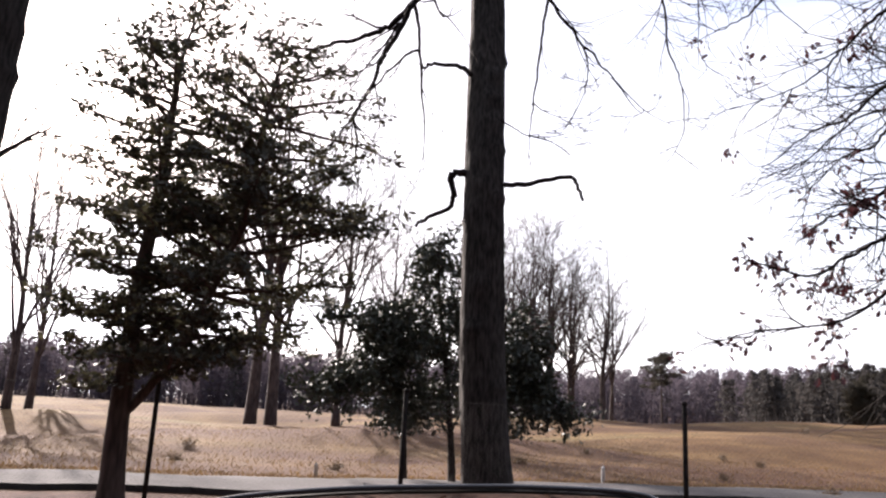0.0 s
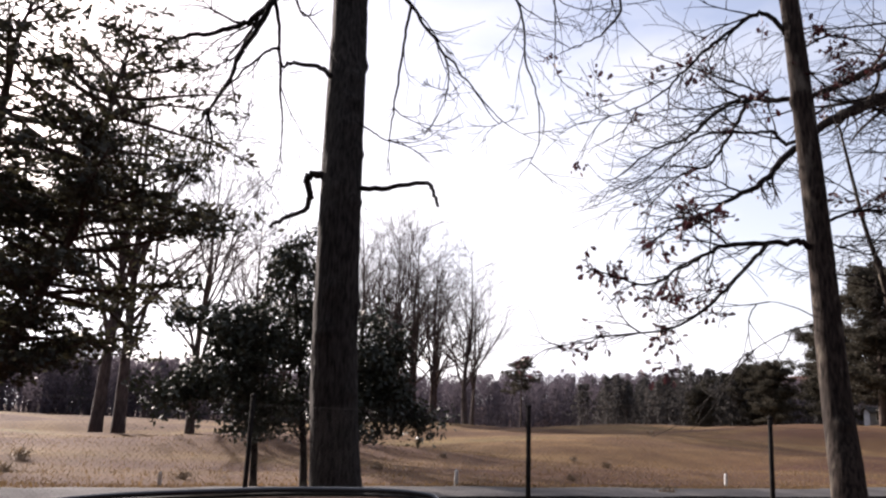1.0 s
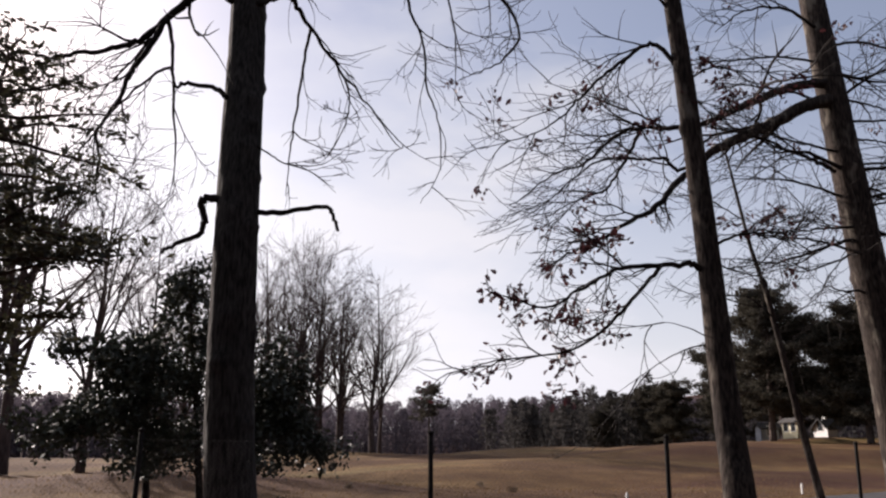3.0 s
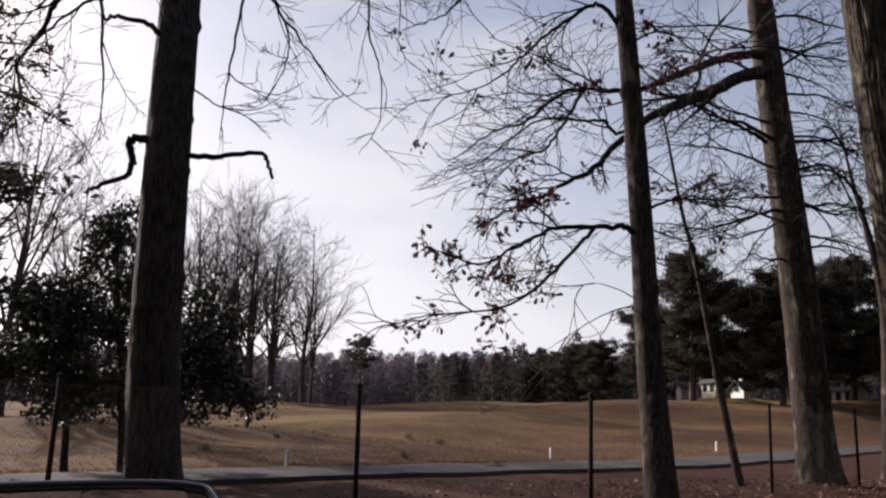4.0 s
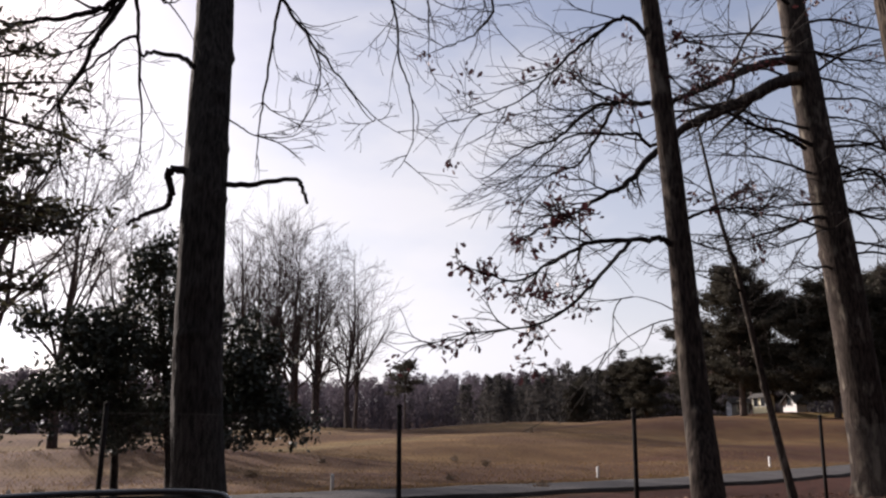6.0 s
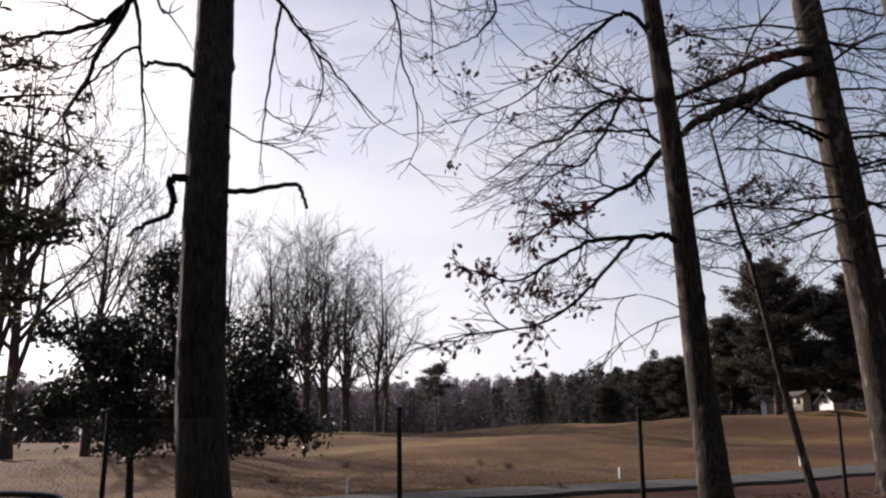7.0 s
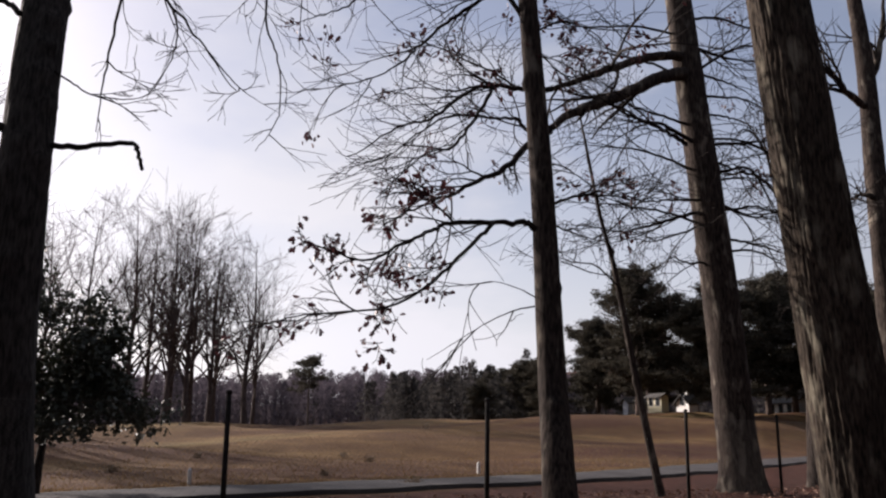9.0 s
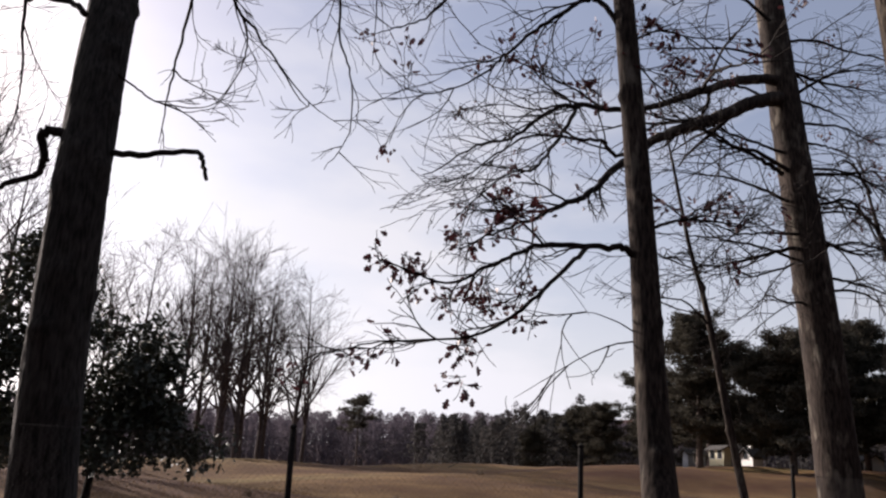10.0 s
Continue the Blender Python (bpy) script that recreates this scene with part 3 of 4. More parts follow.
def limbed_oak():
    t = Oak("tree", "grey oak with two heavy limbs and a flared foot", (16.4, 15.6, 0.0),
            [(16.45, 15.6, -0.2), (16.3, 15.6, 1.5), (16.12, 15.6, 4.3), (15.75, 15.6, 8.1), (15.35, 15.6, 12), (15.0, 15.6, 16), (14.6, 15.6, 21)],
            (0.5, 0.455, 0.43, 0.39, 0.34, 0.25, 0.05), BARK_OAK, 36, 0.018, 0.22, 14, 14)
    t.limb((15.5, 14.9), (0.13, 0.07), [(15.3, 10.9), (13.97, 10.46), (12.77, 9.88), (11.64, 9.26), (10.89, 8.86)], 6, 1.3, 8)
    t.limb((14.9, 14), (0.065, 0.012), [(10.89, 8.86), (9.95, 8.63), (9.27, 8.51), (8.41, 8.03), (7.72, 7.36), (6.95, 7.02), (5.92, 6.18)], 22, 1.0, 14)
    t.limb((14.6, 14), (0.045, 0.01), [(9.27, 8.49), (8.91, 7.86), (8.49, 7.24), (8.08, 6.77), (7.5, 6.54), (6.52, 5.51)], 18, 1.0, 10)
    t.limb((14.8, 14), (0.03, 0.008), [(9.98, 8.68), (9.17, 8.78), (7.72, 8.94), (6.75, 8.96)], 16, 0.9, 18)
    t.limb((15.5, 14.9), (0.185, 0.1), [(15.3, 10.4), (14.32, 9.99), (13.12, 9.29), (12.16, 8.8), (11.41, 8.36), (10.85, 7.91)], 5, 1.3, 6)
    t.limb((14.9, 14), (0.05, 0.01), [(10.85, 7.95), (10.21, 7.68), (9.83, 7.84), (9.24, 7.7), (8.06, 7.47), (7.07, 6.67), (6.45, 6.02)], 18, 1.0, 8)
    t.limb((14.9, 14), (0.085, 0.014), [(10.84, 7.85), (10.13, 7.33), (9.58, 6.75), (8.86, 6.31), (8.16, 5.88), (7.44, 5.47), (6.64, 5.01)], 22, 0.8, 14)
    t.limb((15.5, 15.5), (0.05, 0.015), [(15.4, 11.2), (16.78, 11.12), (18.63, 11.28)], 12, 1.1)
    t.limb((15.5, 15.2), (0.045, 0.012), [(15.6, 10.5), (17.06, 11.43), (18.36, 11.69)], 12, 1.1)
    t.limb((15.5, 15), (0.05, 0.012), [(15.8, 8.51), (17.06, 8.65), (18.11, 8.16)], 14, 1.1, 6)
    t.limb((15.5, 15), (0.045, 0.012), [(15.9, 7.74), (16.88, 8.03), (17.25, 7.64), (17.88, 6.29)], 12, 1.0, 8)
    t.limb((15.5, 15), (0.06, 0.012), [(15.6, 8.5), (14.36, 8.76), (13.35, 8.7), (12.23, 8.98)], 14, 1.2, 10)
    t.limb((15.5, 15), (0.04, 0.01), [(15.7, 7.06), (14.31, 6.8), (13.23, 6.55)], 12, 1.1, 8)
    t.limb((15.5, 15), (0.035, 0.01), [(15.8, 6.47), (14.23, 5.86), (13.16, 5.57)], 12, 1.1)
    t.limb((15.5, 15), (0.05, 0.01), [(16.1, 7.01), (17.04, 6.72), (17.76, 6.96)], 12, 1.1)
    t.limb((15.5, 14.6), (0.05, 0.01), [(15.4, 12.3), (14.0, 12.6), (12.5, 12.1), (11.4, 11.2)], 18, 1.2, 22)
    t.limb((15.5, 15.1), (0.06, 0.016), [(15.2, 8.45), (14.65, 8.6), (13.73, 8.74), (12.82, 8.95), (11.63, 9.04)], 14, 1.1, 4)
    t.limb((15.5, 15.1), (0.055, 0.014), [(15.6, 6.7), (15.02, 6.57), (13.92, 6.17), (12.87, 5.86), (11.87, 5.87)], 14, 1.1)
    # thin level boughs up the trunk, to alternate sides
    rng = random.Random(140)
    for k in range(17):
        z = 5.2 + 0.42 * k + rng.uniform(-0.15, 0.15)
        x0 = float(np.interp(z, (4.3, 8.1, 12, 16), (16.12, 15.75, 15.35, 15.0)))
        side = 1 if k % 3 else -1
        run, rise = rng.uniform(2.2, 4.2), rng.uniform(-0.5, 0.6)
        pts = [(x0, z)] + [(x0 + side * run * f, z + rise * f + rng.uniform(-0.12, 0.12) + 0.25 * math.sin(3 * f)) for f in (0.25, 0.5, 0.75, 1.0)]
        t.limb((15.6, rng.uniform(14.6, 16.6)), (0.042, 0.009), pts, 9, 1.0, 5 if z > 8 else 0)
    t.finish()


def ridged_oak():
    t = Oak("tree", "thick oak trunk with deep vertical bark ridges", (12.58, 9.11, 0.0),
            [(12.58, 9.11, -0.3), (12.38, 9.08, 1.17), (12.09, 9.03, 3.06), (11.82, 8.98, 4.82), (11.43, 8.91, 7.47), (10.93, 8.82, 11.0), (10.49, 8.7, 14.78)],
            (0.6, 0.575, 0.535, 0.5, 0.45, 0.39, 0.31), BARK_RIDGED, 190, 0.036, 0.12, 21, 0, 1.2, 9.0)
    t.limb((8.82, 7.82), (0.14, 0.035), [(10.93, 11.0), (12.23, 12.0), (13.93, 12.5)], 10, 1.2)
    t.finish()


def side_trees():
    t = Oak("tree", "pale crooked tree behind the ridged oak", (19.9, 16.6, 0.0),
            [(19.95, 16.6, -0.2), (20.1, 16.6, 2.0), (20.2, 16.6, 3.8), (20.1, 16.6, 5.2), (19.7, 16.6, 6.9), (19.3, 16.6, 8.2), (18.9, 16.6, 10.0)],
            (0.27, 0.23, 0.19, 0.13, 0.085, 0.05, 0.012), BARK_OAK, 20, 0.01, 0.08, 31, 3)
    t.limb((16.6, 16), (0.08, 0.02), [(20.1, 5.6), (20.8, 7.2), (21.0, 9.0)], 12, 1.2)
    t.limb((16.6, 16), (0.06, 0.012), [(19.6, 7.6), (18.6, 8.3), (17.4, 8.2), (16.6, 7.8)], 16, 1.1, 12)
    t.limb((16.6, 16), (0.05, 0.01), [(19.2, 9.0), (18.2, 9.6), (17.2, 9.2)], 14, 1.1)
    t.finish()
    t = Oak("tree", "pale forked tree at the edge of the yard", (24.0, 17.0, 0.0),
            [(23.8, 17, -0.2), (23.9, 17, 3), (24.0, 17, 6), (24.05, 17, 9.6), (24.1, 17, 13.5), (23.6, 17, 19), (23.2, 17, 24)],
            (0.4, 0.36, 0.34, 0.31, 0.26, 0.16, 0.03), BARK_OAK, 24, 0.014, 0.1, 37, 5)
    t.limb((17, 16.5), (0.13, 0.04), [(24.0, 11.6), (22.9, 11.9), (21.8, 12.4), (20.8, 12.2)], 14, 1.3)
    t.limb((17, 16.5), (0.1, 0.03), [(24.0, 8.6), (23.0, 8.5), (22.0, 8.1)], 12, 1.2)
    t.limb((17, 16.8), (0.14, 0.05), [(24.1, 12.2), (24.9, 14.0), (25.2, 16)], 8, 1.2)
    t.finish()
    t = Oak("sapling", "thin leaning bare sapling beside the fence", (13.85, 15.4, 0.0),
            [(13.86, 15.4, -0.1), (13.5, 15.4, 1.5), (13.16, 15.4, 3.2), (12.81, 15.4, 5.0), (12.44, 15.4, 6.3), (12.08, 15.4, 8.1), (11.9, 15.4, 9.0)],
            (0.095, 0.085, 0.075, 0.06, 0.045, 0.03, 0.012), BARK_OAK, 12, 0.004, 0.02, 41, 2)
    t.limb((15.4, 15), (0.025, 0.006), [(12.9, 4.6), (12.2, 5.0), (11.4, 5.0), (10.6, 5.2)], 10, 0.7)
    t.limb((15.4, 15), (0.02, 0.005), [(12.6, 5.8), (13.3, 6.5), (13.8, 7.0)], 8, 0.7)
    t.limb((15.4, 15.2), (0.02, 0.005), [(12.3, 6.9), (11.5, 7.2), (10.9, 7.2)], 8, 0.6)
    t.finish()
    t = Oak("tree", "massive dark trunk at the edge of the yard", (-5.1, 8.0, 0.0),
            [(-5.16, 8, -0.2), (-5.06, 8, 2.5), (-4.96, 8, 5.5), (-4.86, 8, 9), (-4.76, 8, 12)],
            (0.5, 0.42, 0.40, 0.36, 0.3), BARK_DARK, 36, 0.02, 0.15, 47, 8)
    t.limb((8, 8.6), (0.04, 0.01), [(-4.9, 3.6), (-4.55, 4.1), (-4.3, 4.5)], 4, 0.6)
    t.finish()


# ---- evergreens ----
def cedar():
    """A ragged cedar: leaning trunk forked low into two leaders, level limbs, loose sprays."""
    ob = thing("cedar_tree", (-4.2, 11.4, 0), "ragged evergreen cedar with a forked leaning trunk", "tree")
    leaders = [([(-4.2, 11.4, -0.15), (-4.24, 11.4, 1.0), (-4.23, 11.4, 1.9), (-4.18, 11.4, 3.2), (-4.05, 11.4, 4.8), (-4.02, 11.4, 5.8), (-3.95, 11.4, 6.8), (-3.7, 11.4, 7.6)],
                (0.16, 0.15, 0.135, 0.11, 0.08, 0.055, 0.03, 0.008), 105, 1.55, 7.9),
               ([(-4.22, 11.4, 1.2), (-3.95, 11.45, 1.55), (-3.45, 11.5, 2.4), (-2.95, 11.5, 3.7), (-2.7, 11.5, 5.2), (-2.55, 11.5, 6.3), (-2.4, 11.5, 7.1)],
                (0.085, 0.08, 0.07, 0.06, 0.045, 0.03, 0.008), 120, 2.15, 7.3)]
    rng, g = random.Random(12), Geo()
    spots = []
    for axis, radii, count, wide, top in leaders:
        part("trunk", trunk_mesh(axis, radii, 14, 0.006, 5, 0.05 if axis[0][2] < 0 else 0.0), BARK_PINE, ob)
        line = spline(axis, 20)
        for i in range(count):
            z = 1.7 + (top - 1.9) * (i / count) ** 0.95 + rng.uniform(-0.1, 0.1)
            p = min(line, key=lambda q: abs(q.z - z))
            full = wide * (0.75 + 0.35 * math.sin(math.pi * min(1.0, (z - 1.2) / 3.0) * 0.5)) * max(0.1, min(1.0, (top + 0.4 - z) / 2.6)) ** 0.85
            length = full * rng.uniform(0.55, 1.15)
            a = rng.uniform(0, 2 * math.pi)
            pts, d = [p.copy()], Vector((math.cos(a), math.sin(a), rng.uniform(-0.12, 0.3))).normalized()
            for k in range(5):
                d = (d + wander(rng, 0.14)).normalized()
                pts.append(pts[-1] + d * length / 5)
            g.tube(pts, [0.028 * (1 - 0.8 * k / 5) * (length / 2 + 0.3) for k in range(6)], 4, False)
            for k in range(int(6.5 * length * (1.5 if z < 4.8 else 0.62))):
                f = rng.uniform(0.3, 1.0)
                j = min(int(f * 5), 4)
                c = pts[j].lerp(pts[j + 1], f * 5 - j)
                spots.append(c + Vector((rng.gauss(0, 0.12), rng.gauss(0, 0.12), rng.gauss(0.03, 0.05))))
    part("branchwork", g, BARK_PINE, ob, kind="stuff")
    r = np.random.RandomState(4)
    c = np.repeat(np.array([tuple(s) for s in spots]), 12, axis=0)
    c = c + r.normal(size=c.shape) * np.array([0.1, 0.1, 0.035])
    leaf = Geo()
    leaf.quads(cards(c, 0.115, 0.05, 5, 0.4))
    part("crown", leaf, CEDAR_LEAF, ob, "loose dull green sprays", False, "stuff")


def holly():
    """A broad dark evergreen whose lowest boughs sweep close to the turf."""
    ob = thing("holly_tree", (0.55, 18.0, 0), "broad dark evergreen holly with drooping lower boughs", "tree")
    rng, g = random.Random(77), Geo()
    stems = [[(0.62, 18, -0.1), (0.55, 18, 0.9), (0.4, 18, 2.2), (0.15, 18, 4.0), (0.05, 18, 5.3)],
             [(-0.45, 18.3, -0.1), (-0.5, 18.3, 0.9), (-0.6, 18.2, 2.2), (-0.75, 18.1, 3.6)],
             [(1.3, 18.4, -0.1), (1.35, 18.4, 1.0), (1.6, 18.3, 2.4), (1.7, 18.3, 3.7)],
             [(-0.6, 18.2, 1.8), (-1.2, 18.0, 2.3), (-1.8, 17.9, 2.2), (-2.4, 17.8, 1.7)],
             [(-0.6, 18.2, 2.4), (-1.1, 18.0, 3.2), (-1.7, 17.9, 3.5), (-2.1, 17.8, 3.5)],
             [(1.5, 18.3, 1.8), (2.0, 18.1, 2.1), (2.5, 18.0, 1.9), (3.0, 18.0, 1.4)],
             [(1.6, 18.3, 2.2), (2.0, 18.2, 2.9), (2.5, 18.1, 3.1)]]
    spots = []
    for stem in stems:
        line = spline(stem, 10)
        sg = Geo()
        sg.tube(line, [0.085 * (1 - 0.85 * i / len(line)) + 0.01 for i in range(len(line))], 8, True, 0.06, rng)
        part("trunk", sg, BARK_OAK, ob)
        for i in range(54 if stem is stems[0] else 34 if stem[0][2] < 0 else 46 if stem[-1][2] < 2 else 24):
            p = line[min(len(line) - 1, int(len(line) * (0.2 + 0.8 * rng.random() ** 0.8)))]
            a = rng.uniform(0, 2 * math.pi)
            reach = (2.0 if stem[0][2] < 0 else 0.85) * (1.05 - max(0, p.z - 2.4) / 5.0) * rng.uniform(0.25, 1.0)
            floor_z = rng.uniform(1.0, 1.9)
            d = Vector((math.cos(a), math.sin(a), rng.uniform(-0.15, 0.6)))
            pts = [p.copy()]
            for k in range(5):
                d = (d + wander(rng, 0.15) + Vector((0, 0, -0.12))).normalized()
                q = pts[-1] + d * reach / 5
                q.z = max(q.z, floor_z)
                pts.append(q)
            g.tube(pts, [0.02 * (1 - 0.8 * k / 5) for k in range(6)], 4, False)
            for k in range(int(4.4 * reach) + 1):
                f = rng.uniform(0.25, 1.0)
                j = min(int(f * 5), 4)
                spots.append(pts[j].lerp(pts[j + 1], f * 5 - j) + wander(rng, 0.14))
    part("branchwork", g, BARK_OAK, ob, kind="stuff")
    r = np.random.RandomState(9)
    c = np.repeat(np.array([tuple(s) for s in spots]), 26, axis=0)
    c = c + r.normal(size=c.shape) * 0.12
    c[:, 2] = np.maximum(c[:, 2], 0.92 + 0.35 * r.rand(len(c)))
    leaf = Geo()
    leaf.quads(cards(c, 0.13, 0.062, 15, 0.0, 0.3))
    part("crown", leaf, HOLLY_LEAF, ob, "dense small dark leaves", False, "stuff")


def pine(name, label, at, h, crown_from, spread, seed, trunk_r, group="", tuft=0.55, thick=1.0, per=14):
    ob = thing(name, at, label, "tree", group)
    rng, g = random.Random(seed), Geo()
    x, y, z0 = at
    lean = Vector((rng.uniform(-0.5, 0.5), rng.uniform(-0.5, 0.5), 0))
    line = spline([(x, y, z0 - 0.3), Vector((x, y, z0 + h * 0.35)) + lean * 0.4, Vector((x, y, z0 + h * 0.7)) + lean, Vector((x, y, z0 + h)) + lean * 0.8], 8)
    tg = Geo()
    tg.tube(line, [trunk_r * (1 - 0.88 * i / len(line)) for i in range(len(line))], 10, True, 0.05, rng)
    part("trunk", tg, BARK_PINE, ob)
    spots = []
    for i in range(int(62 * thick)):
        f = crown_from + (1 - crown_from) * rng.random() ** 0.8
        k = min(int(f * (len(line) - 1)), len(line) - 2)
        p = line[k].lerp(line[k + 1], f * (len(line) - 1) - k)
        u = (f - crown_from) / (1 - crown_from)
        full = spread * (0.35 + 1.0 * math.sin(math.pi * (0.25 + 0.72 * u))) * rng.uniform(0.35, 1.2)
        a = rng.uniform(0, 2 * math.pi)
        d = Vector((math.cos(a), math.sin(a), rng.uniform(0.0, 0.5)))
        pts = [p.copy()]
        for m in range(4):
            d = (d + wander(rng, 0.12)).normalized()
            pts.append(pts[-1] + d * full / 4)
        g.tube(pts, [0.06 * (1 - 0.7 * m / 4) for m in range(5)], 3, False)
        for m in range(int(3 * full) + 2):
            q = rng.uniform(0.35, 1.0)
            j = min(int(q * 4), 3)
            spots.append(pts[j].lerp(pts[j + 1], q * 4 - j) + Vector((rng.gauss(0, 0.3), rng.gauss(0, 0.3), rng.gauss(0.1, 0.15))))
    part("branchwork", g, BARK_PINE, ob, kind="stuff")
    r = np.random.RandomState(seed)
    c = np.repeat(np.array([tuple(s) for s in spots]), per, axis=0)
    c = c + r.normal(size=c.shape) * np.array([0.34, 0.34, 0.2])
    leaf = Geo()
    leaf.quads(cards(c, tuft, tuft * 0.3, seed + 1, 0.3))
    part("crown", leaf, PINE_LEAF, ob, "clumped dark needles", False, "stuff")
    return ob


def bare_tree(name, label, at, h, seed, group, r0=0.3, fan=0.45, depth=5):
    ob = thing(name, at, label, "tree", group)
    rng, g, tg = random.Random(seed), Geo(), Geo()
    base = Vector(at)
    line = spline([base + Vector((0, 0, -0.3)), base + Vector((rng.uniform(-.3, .3), 0, h * 0.25)), base + Vector((rng.uniform(-.6, .6), 0, h * 0.55)), base + Vector((rng.uniform(-.8, .8), 0, h * 0.92))], 6)
    m = len(line)
    tg.tube(line, [max(0.02, r0 * (1 - 0.98 * (i / m) ** 0.75)) for i in range(m)], 8, True, 0.05, rng)
    part("trunk", tg, BARK_FAR, ob)
    for i in range(5):
        f = 0.26 + 0.085 * i + rng.uniform(-0.04, 0.04)
        k = min(int(f * (m - 1)), m - 2)
        a = i * 2.4 + rng.uniform(-0.4, 0.4)
        way = Vector((math.cos(a) * fan * 1.05, math.sin(a) * fan * 1.05, 1.0))
        grow(g, line[k], way, h * (0.68 - 0.62 * f) * rng.uniform(0.85, 1.1), r0 * (1 - 0.8 * f) * 0.5, 3, rng, 0.2, 5, 5, 0.36, None, 0.013, 0.08)
    for i in range(20):
        f = rng.uniform(0.3, 0.98)
        k = min(int(f * (m - 1)), m - 2)
        p = line[k].lerp(line[k + 1], f * (m - 1) - k)
        a = rng.uniform(0, 2 * math.pi)
        way = Vector((math.cos(a) * fan * 1.5, math.sin(a) * fan * 1.5, rng.uniform(0.35, 0.9)))
        grow(g, p, way, h * (0.4 - 0.24 * f) * rng.uniform(0.7, 1.2), r0 * (1 - 0.9 * f) * 0.42, 2, rng, 0.12, depth, 4, 0.42, None, 0.013, 0.13)
    part("crown", g, BARK_FAR, ob, "fine upswept bare branches", kind="stuff")
    return ob


tall_dark_tree()
slender_oak()
limbed_oak()
ridged_oak()
side_trees()
cedar()
holly()

GROVE = "bare trees of the far grove"
first = bare_tree("bare_tree", "tall bare tree in a grove on the turf", tuple(on_ground(6.8, 90)), 25, 201, GROVE, 0.44, 0.42)
second = bare_tree("bare_tree", "tall bare tree in a grove on the turf", tuple(on_ground(10.2, 88)), 23, 202, GROVE, 0.38, 0.34)
third = bare_tree("bare_tree", "spreading bare tree at the end of the grove", tuple(on_ground(18.7, 90)), 21, 203, GROVE, 0.42, 0.5)
for k, (src, x, y, s, turn) in enumerate(((second, 8.5, 93, 1.0, 40), (first, 11.2, 95, 0.95, 130), (second, 12.4, 89, 1.02, 200), (third, 13.6, 96, 1.05, 80), (first, 15.0, 91, 0.86, 250),
                                          (second, 20.3, 94, 0.8, 300), (third, 2.5, 92, 1.12, 150), (first, -1.5, 96, 0.98, 20), (second, 16.4, 97, 0.9, 100), (third, -4.5, 102, 1.05, 220))):
    copy_thing(src, Matrix.Translation(on_ground(x, y)) @ pose(0, 0, 0, 0, 0, turn) @ Matrix.Scale(s, 4))
lone = bare_tree("bare_tree", "pale bare tree with several upright leaders", tuple(on_ground(-6.8, 58)), 22, 210, "bare trees beyond the path", 0.36, 0.34)
copy_thing(lone, Matrix.Translation(on_ground(-3.4, 64)) @ pose(0, 0, 0, 0, 0, 140) @ Matrix.Scale(0.88, 4))
copy_thing(lone, Matrix.Translation(on_ground(-21.2, 41)) @ pose(0, 0, 0, 0, 0, 220) @ Matrix.Scale(0.75, 4))
copy_thing(second, Matrix.Translation(on_ground(-25.5, 52)) @ pose(0, 0, 0, 0, 0, 10) @ Matrix.Scale(0.8, 4))

TWIN = "twin bare trees beyond the path"
bare_tree("bare_tree", "tall bare tree standing close beside its twin", tuple(on_ground(-11.5, 52)), 26, 231, TWIN, 0.46, 0.32)
bare_tree("bare_tree", "tall bare forked tree standing close beside its twin", tuple(on_ground(-10.25, 52.4)), 27, 232, TWIN, 0.46, 0.42)

RIGHT = "pines by the houses"
big = pine("pine_tree", "broad dark pine with a rounded crown", tuple(on_ground(63.0, 80)), 17, 0.16, 4.7, 311, 0.42, RIGHT, 0.42, 2.8, 26)
mid = pine("pine_tree", "dark pine beside the houses", tuple(on_ground(69, 72)), 14.8, 0.1, 4.6, 312, 0.4, RIGHT, 0.42, 2.4, 26)
for src, x, y, s, turn in ((mid, 59.5, 95, 0.56, 30), (mid, 76.5, 73, 1.05, 200), (big, 84, 76, 1.0, 80), (mid, 91, 72, 1.1, 140), (mid, 62, 104, 0.64, 250), (big, 98, 80, 1.1, 10),
                           (mid, 60, 112, 0.52, 70), (mid, 66, 118, 0.6, 310), (mid, 79.5, 62, 1.0, 15), (big, 88, 62, 1.0, 190), (mid, 100, 64, 1.1, 220), (mid, 74, 104, 1.0, 180),
                           (mid, 78, 96, 0.85, 260), (big, 80.5, 90, 0.9, 330), (mid, 55.0, 106, 0.42, 95)):
    copy_thing(src, Matrix.Translation(on_ground(x, y)) @ pose(0, 0, 0, 0, 0, turn) @ Matrix.Scale(s, 4))
copy_thing(third, Matrix.Translation(on_ground(74, 92)) @ pose(0, 0, 0, 0, 0, 60) @ Matrix.Scale(1.05, 4))
pine("pine_tree", "small lone pine with a flat tufted crown", tuple(on_ground(42.1, 152)), 13.5, 0.45, 3.2, 320, 0.26, "", 0.6, 0.6, 9)


